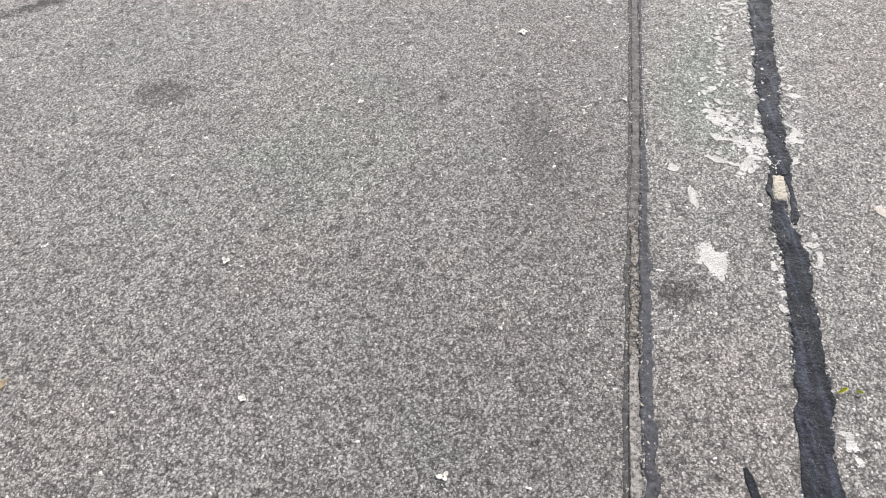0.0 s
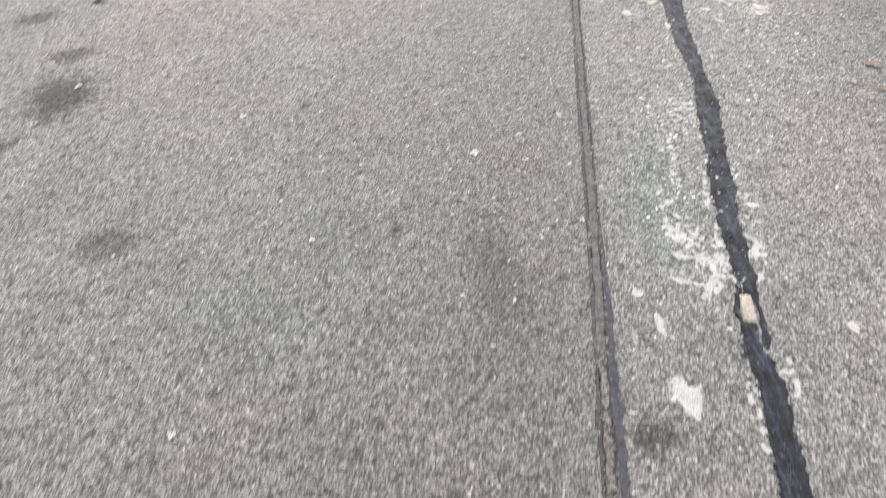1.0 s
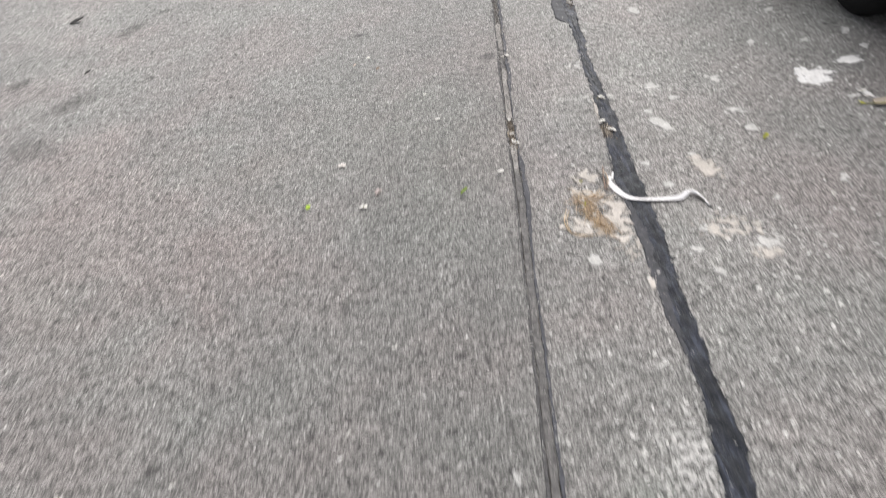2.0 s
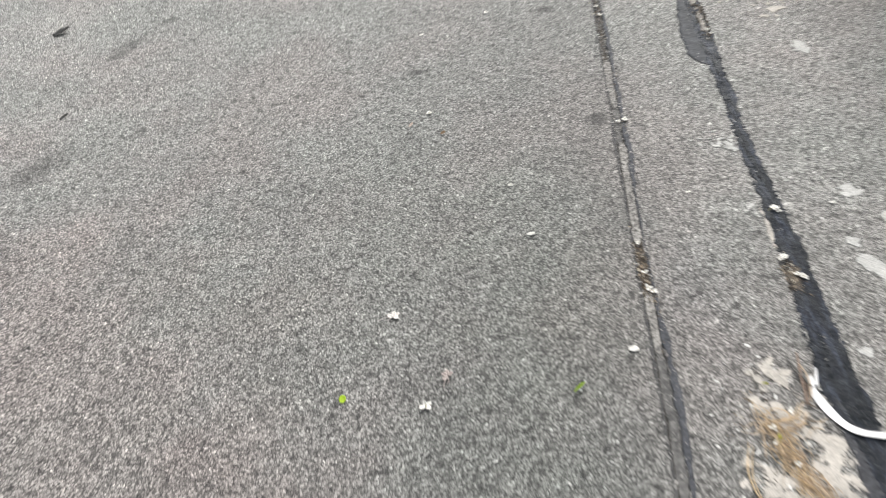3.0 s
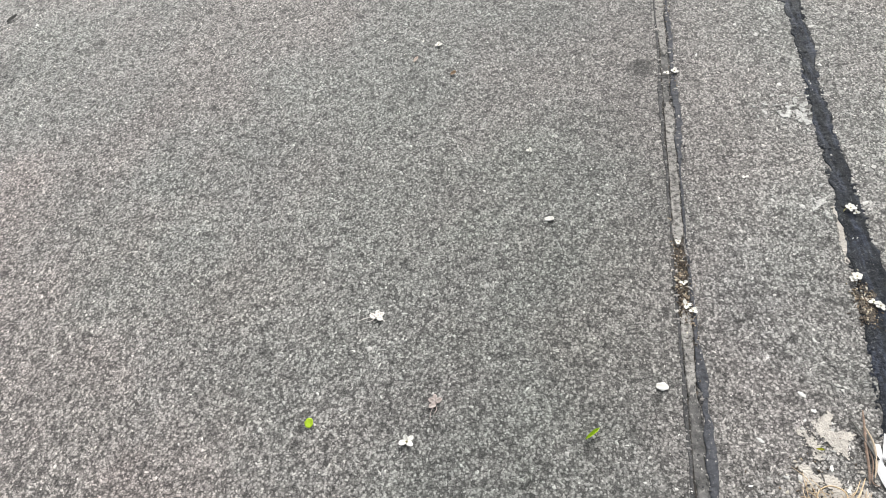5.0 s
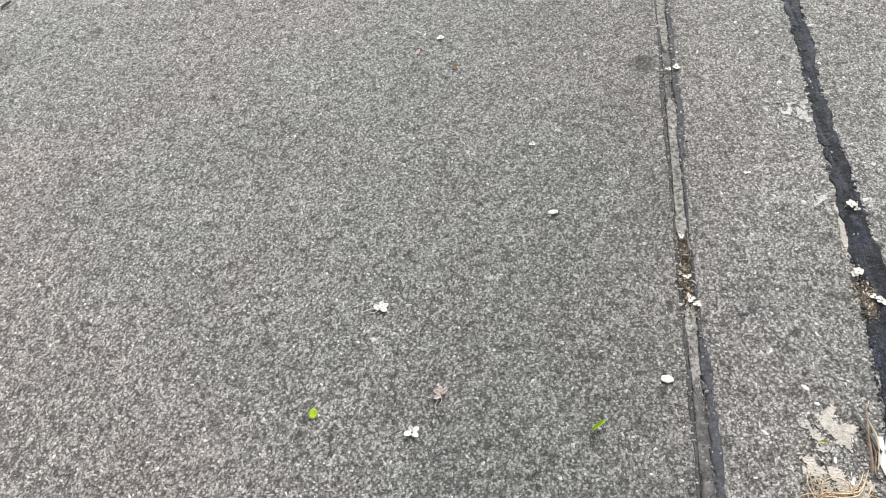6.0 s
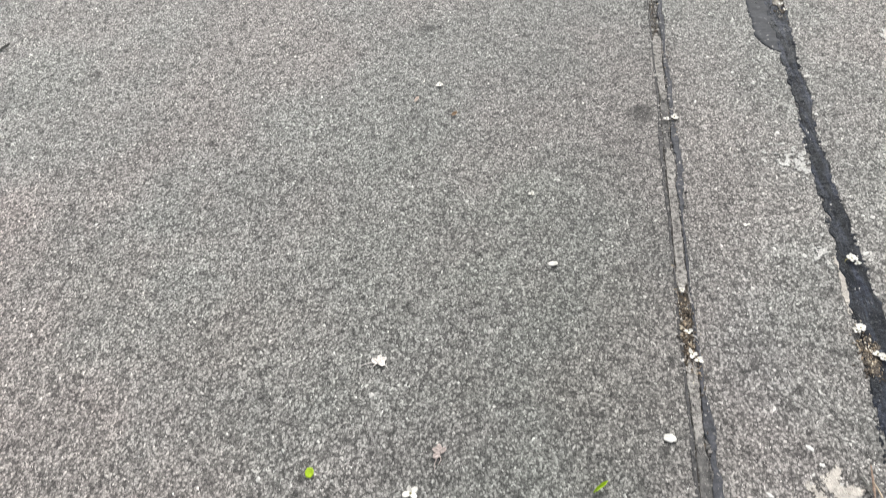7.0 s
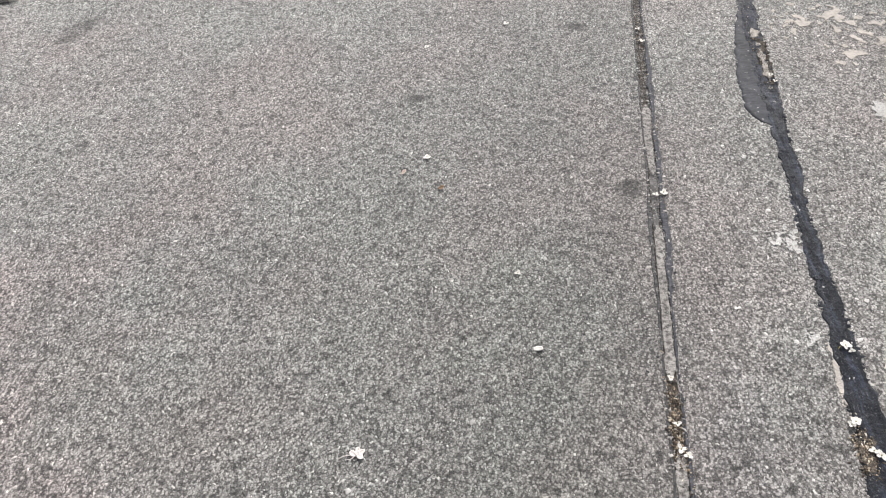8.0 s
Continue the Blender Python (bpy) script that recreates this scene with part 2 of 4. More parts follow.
LITTER = varied("plant_litter", [(0.0, (0.035, 0.026, 0.019)), (0.45, (0.10, 0.073, 0.05)), (0.72, (0.24, 0.175, 0.115)), (0.9, (0.50, 0.43, 0.32)), (1.0, (0.72, 0.68, 0.60))])


# ---- plan of the ground ----
def along(stations, y, k):
    return np.interp(y, [s[0] for s in stations], [s[k] for s in stations])


# the sawn joint: y, x of its middle
JOINT = [(-9.0, -0.72), (0.3, 0.427), (0.741, 0.480), (1.087, 0.521), (1.414, 0.564), (1.845, 0.622), (2.116, 0.654), (2.569, 0.708), (3.225, 0.790),
         (3.514, 0.826), (3.88, 0.866), (4.287, 0.914), (4.6, 0.953), (4.861, 0.982), (5.141, 1.016), (5.475, 1.056), (16.0, 2.32)]
HALF = 0.0125
# the broad bitumen seal: y, x of its middle, width
SEAL_NEAR = [(-9.0, -0.5, 0.06), (-1.5, 0.52, 0.06), (0.4, 0.762, 0.062), (0.751, 0.817, 0.066), (0.84, 0.830, 0.056), (0.96, 0.859, 0.068), (1.094, 0.878, 0.061), (1.246, 0.902, 0.052),
             (1.329, 0.918, 0.055), (1.365, 0.914, 0.048), (1.385, 0.915, 0.062), (1.42, 0.909, 0.046), (1.484, 0.921, 0.036), (1.5, 0.925, 0.03)]
SEAL_FAR = [(1.59, 0.955, 0.034), (1.615, 0.957, 0.050), (1.725, 0.970, 0.050), (1.844, 0.989, 0.053), (1.973, 1.012, 0.066), (2.113, 1.036, 0.060), (2.265, 1.067, 0.066),
            (2.432, 1.095, 0.069), (2.533, 1.112, 0.055), (2.648, 1.121, 0.043), (2.809, 1.139, 0.044), (2.97, 1.161, 0.036), (3.19, 1.187, 0.048), (3.3, 1.190, 0.058),
            (3.4, 1.190, 0.070), (3.48, 1.190, 0.082), (3.627, 1.206, 0.073), (3.8, 1.233, 0.058), (3.93, 1.247, 0.054), (4.08, 1.260, 0.047), (4.254, 1.273, 0.040),
            (4.45, 1.293, 0.034), (4.557, 1.312, 0.044), (4.687, 1.327, 0.037), (4.8, 1.338, 0.048), (5.0, 1.362, 0.05), (5.2, 1.385, 0.05), (5.435, 1.420, 0.045), (6.5, 1.56, 0.05), (16.0, 2.85, 0.05)]
# the thin, faded side lobe of the seal
LOBE = [(4.775, 1.328, 0.006), (4.79, 1.319, 0.034), (4.83, 1.307, 0.066), (4.87, 1.303, 0.07), (4.93, 1.303, 0.064), (5.02, 1.312, 0.058), (5.11, 1.328, 0.056), (5.24, 1.356, 0.046), (5.36, 1.385, 0.03), (5.44, 1.40, 0.01)]
OLD_SIDE = [(2.64, 1.102, 0.004), (2.81, 1.112, 0.024), (2.97, 1.129, 0.042), (3.2, 1.151, 0.038), (3.38, 1.163, 0.028), (3.46, 1.166, 0.008)]
# sealant beside the sawn joint: y, offset of its middle from the joint, width
JOINT_RIGHT = [(-1.5, 0.029, 0.03), (0.741, 0.0285, 0.030), (0.9, 0.026, 0.026), (1.087, 0.0245, 0.023), (1.3, 0.0235, 0.021), (1.55, 0.0225, 0.018), (1.75, 0.0205, 0.013), (1.8, 0.018, 0.007), (2.1, 0.017, 0.006),
               (2.3, 0.018, 0.009), (2.7, 0.0175, 0.009), (3.2, 0.016, 0.006), (3.45, 0.022, 0.018), (3.66, 0.021, 0.016), (3.75, 0.0165, 0.006), (4.15, 0.016, 0.005), (4.28, 0.021, 0.016),
               (4.45, 0.022, 0.018), (4.52, 0.017, 0.007), (4.66, 0.02, 0.014), (4.8, 0.017, 0.007), (4.95, 0.021, 0.015), (5.1, 0.021, 0.014), (5.3, 0.016, 0.005), (9.0, 0.016, 0.005)]
JOINT_LEFT = [(-1.5, -0.017, 0.009), (0.741, -0.017, 0.009), (1.2, -0.0165, 0.008), (1.28, -0.019, 0.013), (1.33, -0.016, 0.006), (2.0, -0.0165, 0.008), (2.6, -0.0165, 0.008), (3.0, -0.0155, 0.005),
              (3.6, -0.016, 0.007), (4.2, -0.0155, 0.005), (4.35, -0.0185, 0.012), (4.47, -0.018, 0.011), (4.6, -0.0155, 0.005), (9.0, -0.0155, 0.005)]


def joint_x(y):
    return along(JOINT, y, 1)


def wob(y, seed, scale):
    """A wandering number between about -1 and 1 along y."""
    return noise.noise(Vector((y * scale, seed * 7.31, 0.5))) * 1.6


def from_bm(name, bm, mat, smooth=False):
    me = bpy.data.meshes.new(name)
    bm.to_mesh(me)
    bm.free()
    me.materials.append(mat)
    if smooth:
        for p in me.polygons:
            p.use_smooth = True
    return me


def part(name, bm, mat, parent=None, label="", smooth=False):
    ob = new(name, from_bm(name, bm, mat, smooth))
    if parent:
        ob.parent = parent
    if label:
        ob["label"] = label
    return ob


def mesh_of(name, verts, faces, mat):
    me = bpy.data.meshes.new(name)
    me.from_pydata(verts, [], faces)
    me.materials.append(mat)
    return me


# ---- ground: one sheet with the sawn joint cut into it ----
def build_ground():
    ys = np.concatenate([[-400, -60], np.arange(-9, -1.55, 0.2), np.arange(-1.5, 7.5, 0.02), np.arange(7.6, 16.1, 0.2), [60, 400]])
    verts, faces = [], []
    for y in ys:
        c = float(joint_x(np.clip(y, -9, 16)))
        a = c - HALF + 0.002 * wob(y, 1, 30) + 0.001 * wob(y, 2, 120)
        b = c + HALF + 0.002 * wob(y, 3, 30) + 0.001 * wob(y, 4, 120)
        row = [(-400, 0), (-40, 0), (-6, 0), (-2, 0), (a - 0.004, 0), (a, -0.003), (a + 0.001, -0.016), (b - 0.001, -0.016), (b, -0.003), (b + 0.004, 0), (3, 0), (7, 0), (40, 0), (400, 0)]
        verts += [(x, y, z) for x, z in row]
    k = 14
    for i in range(len(ys) - 1):
        for j in range(k - 1):
            faces.append((i * k + j, i * k + j + 1, (i + 1) * k + j + 1, (i + 1) * k + j))
    return tagged(new("ground", mesh_of("ground", verts, faces, ASPHALT)), "aged grey asphalt road surface with coarse aggregate", "ground", kind="structure")


build_ground()


def strip(name, stations, mat, height, y0, y1, step, seed, ragged, columns=7, base=-0.002, follow=None, ridge=0.0):
    """A poured, slightly domed strip with wandering edges."""
    bm = bmesh.new()
    rows = []
    ys = np.arange(max(y0, 0.3), min(y1, 6.3) + step / 2, step)
    ys = np.concatenate([np.arange(y0, 0.28, 0.05), ys, np.arange(6.34, y1, 0.05)])
    for y in ys:
        c, w = along(stations, y, 1), along(stations, y, 2)
        if follow:
            c = c + follow(y)
        lim = min(1.0, w / 0.02)
        left = c - w / 2 + lim * ragged * (0.6 * wob(y, seed, 11) + 0.6 * wob(y, seed + 1, 37) + 0.16 * wob(y, seed + 4, 110) + 0.08 * wob(y, seed + 6, 310))
        right = c + w / 2 + lim * ragged * (0.6 * wob(y, seed + 2, 11) + 0.6 * wob(y, seed + 3, 37) + 0.16 * wob(y, seed + 5, 110) + 0.08 * wob(y, seed + 7, 310))
        row = [bm.verts.new((left, y, base))]
        for j in range(columns):
            u = j / (columns - 1)
            x = left + (right - left) * u
            dome = (1 - abs(2 * u - 1) ** 6) * 0.3 + 0.7
            z = height * dome * (1 + 0.7 * noise.noise(Vector((x * 40, y * 28, seed)))) + 0.0013 * noise.noise(Vector((x * 170, y * 150, seed))) + 0.0009 * noise.noise(Vector((x * 330, y * 330, seed)))
            if ridge:
                cut = 0.34 + 0.13 * wob(y, seed + 8, 6)
                z += ridge * (0.55 * math.exp(-((u - cut - 0.16) / 0.09) ** 2) - math.exp(-((u - cut) / 0.07) ** 2) + 0.5 * math.exp(-((u - 0.86) / 0.08) ** 2)) * (0.6 + 0.6 * wob(y, seed + 9, 14))
                z = max(z, 0.0004)
            row.append(bm.verts.new((x, y, z)))
        row.append(bm.verts.new((right, y, base)))
        rows.append(row)
    for r, q in zip(rows, rows[1:]):
        for j in range(len(r) - 1):
            bm.faces.new((r[j], r[j + 1], q[j + 1], q[j]))
    bm.faces.new(rows[0][::-1])
    bm.faces.new(rows[-1])
    return part(name, bm, mat, smooth=True)


near_seal = tagged(strip("tar_seal", SEAL_NEAR, TAR, 0.0032, -9.0, 1.5, 0.0035, 11, 0.0095, 15, ridge=0.0026), "broad black bitumen crack seal with ragged edges on the asphalt", "road seal", "bitumen seals")
far_seal = tagged(strip("tar_seal", SEAL_FAR, TAR, 0.0032, 1.59, 16.0, 0.0035, 21, 0.0095, 15, ridge=0.0026), "long winding black bitumen crack seal on the asphalt", "road seal", "bitumen seals")


def layer(name, stations, mat, height, step, seed, ragged, seal, label):
    """A side pour that belongs to a seal."""
    ob = strip(name, stations, mat, height, stations[0][0], stations[-1][0], step, seed, ragged)
    ob.parent = seal
    ob["label"] = label


layer("side_lobe", LOBE, LOBE_TAR, 0.0022, 0.0035, 31, 0.006, far_seal, "thin smooth blue-grey sealant lobe")
layer("old_layer", OLD_SIDE, FADED_TAR, 0.0024, 0.0035, 41, 0.005, far_seal, "older greyer bitumen layer")
layer("blot", [(1.42, 0.944, 0.008), (1.45, 0.947, 0.024), (1.48, 0.953, 0.018), (1.52, 0.962, 0.011), (1.56, 0.962, 0.014), (1.6, 0.968, 0.016)], TAR, 0.003, 0.003, 61, 0.008, near_seal, "black bitumen blot")
layer("blot", [(1.5, 0.912, 0.006), (1.54, 0.908, 0.012), (1.58, 0.925, 0.014), (1.6, 0.935, 0.02)], TAR, 0.0038, 0.003, 66, 0.008, near_seal, "black bitumen blot")
tagged(strip("tar_drip", [(0.3, 0.705, 0.03), (0.7, 0.697, 0.022), (0.77, 0.692, 0.016), (0.803, 0.689, 0.006)], TAR, 0.0038, 0.3, 0.803, 0.0035, 51, 0.006), "short black bitumen drip on the asphalt", "road seal", "bitumen seals")
tagged(strip("joint_sealant", JOINT_RIGHT, BLUE_TAR, 0.0013, -9.0, 16.0, 0.003, 71, 0.007, 6, follow=joint_x), "dark blue-grey sealant strip along the sawn road joint", "road seal", kind="structure")
tagged(strip("joint_sealant", JOINT_LEFT, OLD_TAR, 0.0009, -9.0, 16.0, 0.003, 81, 0.007, 4, follow=joint_x), "thin black sealant line along the sawn road joint", "road seal", kind="structure")

def filler(y0, y1, mat, top, seed, label):
    ends = [(y0, 0.002 * wob(y0, seed, 9), 0.004), (y0 + 0.03, -0.001, 0.0225), (y1 - 0.03, 0.001, 0.0225), (y1, 0.0, 0.004)]
    tagged(strip("joint_filler", ends, mat, top, y0, y1, 0.004, seed, 0.0048, 7, -0.015, joint_x), label, "joint filler", kind="structure")


PALE, DARK, DIRT = "pale dusty grey filler in the sawn road joint", "dark tarry filler in the sawn road joint", "brown dirt packed in the sawn road joint"
filler(-9.0, 16.0, SOIL, -0.0065, 90, DIRT)
filler(-9.0, 1.06, FILLER, -0.0012, 91, PALE)
filler(0.98, 1.5, FILLED, -0.0024, 92, "half dark, half pale filler in the sawn road joint")
filler(1.42, 3.64, FILLED_DARK, -0.0017, 93, DARK)
filler(3.6, 3.82, FILLER, -0.0014, 94, PALE)
filler(3.97, 4.42, FILLER, -0.0010, 95, PALE)
filler(4.4, 4.62, FILLED_DARK, -0.0022, 96, DARK)
filler(4.6, 4.9, FILLER, -0.0012, 97, PALE)

# dark strips in place of the shade where the filler has come away from the saw cut
CRACK_SHADE = rough_plain("crack_shade", (0.018, 0.016, 0.015), (0.05, 0.045, 0.04), 120, 0.95, 0.8, 0.002)
for lo, hi, seed in ((0.5, 1.3, 201), (1.9, 2.7, 203), (3.05, 3.62, 205), (4.1, 4.7, 207)):
    ends = [(lo, -HALF + 0.0015, 0.001), (lo + 0.05, -HALF + 0.001, 0.0042), ((lo + hi) / 2, -HALF + 0.0015, 0.0028), (hi - 0.05, -HALF + 0.0005, 0.0042), (hi, -HALF + 0.001, 0.001)]
    tagged(strip("joint_crack_shade", ends, CRACK_SHADE, -0.0003, lo, hi, 0.004, seed, 0.004, 4, -0.012, joint_x), "dark strip as the shade of a crack along the filler of the sawn joint", "joint crack", kind="structure")

# ---- paint and spills ----
BLOBS = []  # x, y, rx, ry, turn: also keeps chippings from standing through the film


def film(name, x, y, rx, ry, turn, seed, mat, label, ragged=0.55, top=0.0017, category="paint patch", group="paint splashes", cell=0.0018, wear=0.0, grain=62):
    """A thin, worn film lying on the chippings: ragged at its rim, with holes where it has worn away."""
    bm = bmesh.new()
    t = radians(turn)
    nx, ny = int(rx * 1.7 / cell), int(ry * 1.7 / cell)
    grid, cells = {}, set()

    def vert(i, j, z):
        if (i, j, z) not in grid:
            u = (i + 0.42 * noise.noise(Vector((i * 1.7, j * 1.7, seed)))) * cell
            v = (j + 0.42 * noise.noise(Vector((i * 1.7, j * 1.7, seed + 40)))) * cell
            h = top * (0.9 + 0.5 * noise.noise(Vector((i * 0.6, j * 0.6, seed + 9)))) if z else -0.001
            grid[i, j, z] = bm.verts.new((u * math.cos(t) - v * math.sin(t), u * math.sin(t) + v * math.cos(t), h))
        return grid[i, j, z]

    for i in range(-nx, nx):
        for j in range(-ny, ny):
            u, v = (i + 0.5) * cell, (j + 0.5) * cell
            d = math.hypot(u / rx, v / ry)
            d += ragged * (0.8 * noise.noise(Vector((u / rx * 1.3, v / ry * 1.3, seed * 3.7))) + 0.5 * noise.noise(Vector((u * 45, v * 45, seed * 3.7))))
            d += (0.3 + 1.25 * wear) * noise.noise(Vector((u * grain, v * grain, seed * 1.3))) + (0.25 + 0.4 * wear) * noise.noise(Vector((u * 210, v * 210, seed * 1.9)))
            if d < 1.0 - 0.45 * wear:
                cells.add((i, j))
    for i, j in cells:
        a, b, c, d = vert(i, j, 1), vert(i + 1, j, 1), vert(i + 1, j + 1, 1), vert(i, j + 1, 1)
        bm.faces.new((a, b, c, d))
        for di, dj, p, q in ((0, -1, (i, j), (i + 1, j)), (1, 0, (i + 1, j), (i + 1, j + 1)), (0, 1, (i + 1, j + 1), (i, j + 1)), (-1, 0, (i, j + 1), (i, j))):
            if (i + di, j + dj) not in cells:
                bm.faces.new((vert(*p, 1), vert(*p, 0), vert(*q, 0), vert(*q, 1)))
    ob = part(name, bm, mat)
    ob.location = (x, y, 0)
    if wear < 0.5:
        BLOBS.append((x, y, rx, ry, turn))
    return tagged(ob, label, category, group, "stuff" if wear else "")


W = "flaking white paint splash on the asphalt"
for k, (x, y, rx, ry, turn, rag) in enumerate([
        (0.730, 1.308, 0.03, 0.047, 4, 0.5), (0.719, 1.507, 0.011, 0.032, 4, 0.7), (0.688, 1.62, 0.014, 0.014, 0, 0.5), 
        (1.415, 3.795, 0.024, 0.062, 20, 0.5), (1.492, 3.07, 0.03, 0.025, -15, 0.7), (0.978, 3.106, 0.016, 0.027, 10, 0.5),
        (1.637, 4.82, 0.027, 0.042, 15, 0.6), (1.476, 4.077, 0.03, 0.02, 0, 0.6), (1.525, 3.97, 0.024, 0.017, 0, 0.7), (1.40, 3.89, 0.017, 0.017, 0, 0.5),
        (1.402, 5.231, 0.02, 0.012, -10, 0.4)]):
    film("paint_patch", x, y, rx, ry, turn, k + 1, PAINT, W, rag)
# splashes near the parked car, in a brighter white than the others
for k, (x, y, rx, ry, turn, rag) in enumerate([(2.085, 3.975, 0.062, 0.07, -40, 0.8), (2.16, 3.985, 0.02, 0.012, 0, 0.9), (2.275, 4.06, 0.055, 0.03, 5, 0.5), (2.205, 3.79, 0.012, 0.035, 15, 0.8)]):
    film("paint_patch", x, y, rx, ry, turn, k + 30, BRIGHT_PAINT, "bright white paint splash on the asphalt", rag)
# half worn away, left on the tops of the chips: the last number is the wear
for k, (x, y, rx, ry, turn, wear) in enumerate([
        (0.813, 1.655, 0.032, 0.026, -25, 0.75), (0.868, 1.612, 0.036, 0.022, 35, 0.4), (0.897, 1.655, 0.016, 0.045, -5, 0.6), (0.917, 1.712, 0.03, 0.03, 20, 0.8), (0.872, 1.715, 0.035, 0.035, 0, 0.95), (0.823, 1.742, 0.02, 0.02, 0, 0.9),
        (0.832, 1.83, 0.026, 0.055, 5, 0.75), (0.875, 1.81, 0.035, 0.07, 0, 1.3), (0.84, 1.93, 0.03, 0.05, 0, 1.7), (0.913, 2.18, 0.024, 0.07, -3, 0.95), (0.90, 2.07, 0.02, 0.04, -3, 1.5), (0.955, 1.64, 0.02, 0.03, 0, 0.8),
        (0.99, 1.624, 0.03, 0.03, 0, 1.1), (1.026, 1.745, 0.03, 0.055, 0, 0.75), (1.064, 1.925, 0.036, 0.03, 0, 1.0), (1.05, 1.85, 0.024, 0.04, 0, 1.3), (0.963, 1.985, 0.016, 0.07, -6, 1.2),
        (0.965, 1.33, 0.02, 0.10, -8, 1.35), (0.896, 0.865, 0.014, 0.05, 0, 1.1), (0.855, 1.2, 0.009, 0.13, -8, 1.8), (1.0, 2.4, 0.05, 0.13, -5, 2.1), (1.0, 2.05, 0.012, 0.10, -8, 1.9),
        (1.215, 4.365, 0.05, 0.03, 0, 2.15), (1.247, 4.335, 0.018, 0.034, 0, 1.0), (1.225, 4.375, 0.016, 0.014, 0, 1.0), (1.2, 4.665, 0.03, 0.012, 0, 1.6), (1.205, 4.06, 0.018, 0.04, 0, 1.75), (0.93, 1.76, 0.024, 0.08, -8, 1.4), (1.06, 2.1, 0.02, 0.12, -8, 1.3)]):
    film("worn_paint", x, y, rx, ry, turn, k + 90, PAINT, "mostly worn white paint on the stone chippings", 0.5, 0.0022, "paint patch", "paint splashes", 0.0018, wear)
for k, (x, y, rx, ry) in enumerate([
        (2.253, 4.736, 0.05, 0.02), (2.206, 4.614, 0.028, 0.014), (1.998, 4.33, 0.017, 0.018), (1.728, 4.066, 0.032, 0.02), (1.71, 3.813, 0.028, 0.017), (1.707, 3.68, 0.02, 0.036), (2.405, 4.315, 0.028, 0.02),
        (1.614, 3.268, 0.009, 0.011), (1.858, 3.32, 0.02, 0.018), (1.444, 3.568, 0.016, 0.013), (1.311, 3.418, 0.02, 0.016), (1.278, 3.085, 0.02, 0.018), (1.31, 2.982, 0.012, 0.016), (1.341, 3.175, 0.018, 0.018), (1.281, 3.559, 0.013, 0.013), (2.15, 3.79, 0.02, 0.012), (2.21, 4.284, 0.014, 0.014), (2.404, 4.16, 0.02, 0.015)]):
    film("paint_patch", x, y, rx, ry, 37 * k, k + 140, PAINT, "small ragged white paint spot on the asphalt", 0.9)
C = "cream spill dried on the asphalt"
film("worn_paint", 0.609, 2.428, 0.012, 0.025, -10, 47, PAINT, "mostly worn white paint on the stone chippings", 0.5, 0.0022, "paint patch", "paint splashes", 0.0018, 0.9)
film("dried_spill", 1.155, 1.468, 0.016, 0.02, 0, 44, CREAM, "small off-white spill dried on the asphalt", 0.35, 0.0019, "spill", "cream spills", 0.0018, 0.2)
for k, (x, y, rx, ry, turn, wear) in enumerate([(1.057, 3.525, 0.045, 0.04, 20, 0.6), (1.04, 3.44, 0.06, 0.04, 0, 1.0), (1.115, 3.35, 0.028, 0.055, 10, 0.45), (0.975, 3.29, 0.05, 0.045, 0, 0.8), (1.09, 3.19, 0.035, 0.11, 5, 0.95), (1.045, 3.25, 0.06, 0.045, 0, 0.8), (1.095, 3.28, 0.035, 0.06, 5, 0.6), (1.06, 3.40, 0.045, 0.03, 20, 0.7),
                                                (1.47, 3.485, 0.045, 0.062, 10, 0.25), (1.47, 3.03, 0.05, 0.03, 10, 0.6), (1.44, 3.17, 0.06, 0.05, -20, 1.2), (1.219, 3.985, 0.008, 0.07, -6, 0.4), (1.378, 5.06, 0.013, 0.10, -12, 0.5), (1.11, 2.98, 0.012, 0.06, 0, 0.8), (1.37, 3.18, 0.04, 0.05, 0, 1.25), (1.64, 5.28, 0.13, 0.08, -15, 2.1), (1.63, 5.11, 0.05, 0.07, 0, 2.0)]):
    film("dried_spill", x, y, rx, ry, turn, k + 50, CREAM, C, 0.45, 0.0021, "spill", "cream spills", 0.0018, wear, 42)
for k, (x, y, rx, ry, turn, wear) in enumerate([(1.391, 5.225, 0.014, 0.028, -8, 0.4), (1.379, 5.115, 0.011, 0.055, -10, 0.7), (1.371, 5.01, 0.010, 0.045, -8, 0.8)]):
    film("dried_spill", x, y, rx, ry, turn, k + 70, CREAM, "pinkish cream crust dried on the black seal", 0.5, 0.0066, "spill", "cream spills", 0.0018, wear, 42)
film("dirt_patch", 1.382, 5.09, 0.016, 0.13, -8, 79, SOIL, "brown dirt lying along the black seal", 0.5, 0.0056, "dirt", "", 0.0018, 0.7)
film("dirt_patch", 1.212, 3.80, 0.017, 0.042, -10, 77, SOIL, "brown dirt gathered at the edge of the black seal", 0.5, 0.0042, "dirt", "", 0.0018, 0.3)


def mask_tar(x, y, grow):
    """Whether a point lies on a seal or in the joint."""
    hit = np.abs(x - joint_x(y)) < HALF + 0.004
    for st, lo, hi, f in ((SEAL_NEAR, -1.5, 1.5, 0), (SEAL_FAR, 1.59, 8, 0), (LOBE, 4.775, 5.44, 0), (OLD_SIDE, 2.64, 3.46, 0), (JOINT_RIGHT, -1.5, 7.4, 1), (JOINT_LEFT, -1.5, 7.4, 1)):
        c = along(st, y, 1) + (joint_x(y) if f else 0)
        hit |= (np.abs(x - c) < along(st, y, 2) / 2 + (min(grow, -0.0035) if f else grow)) & (y > lo) & (y < hi)
    return hit


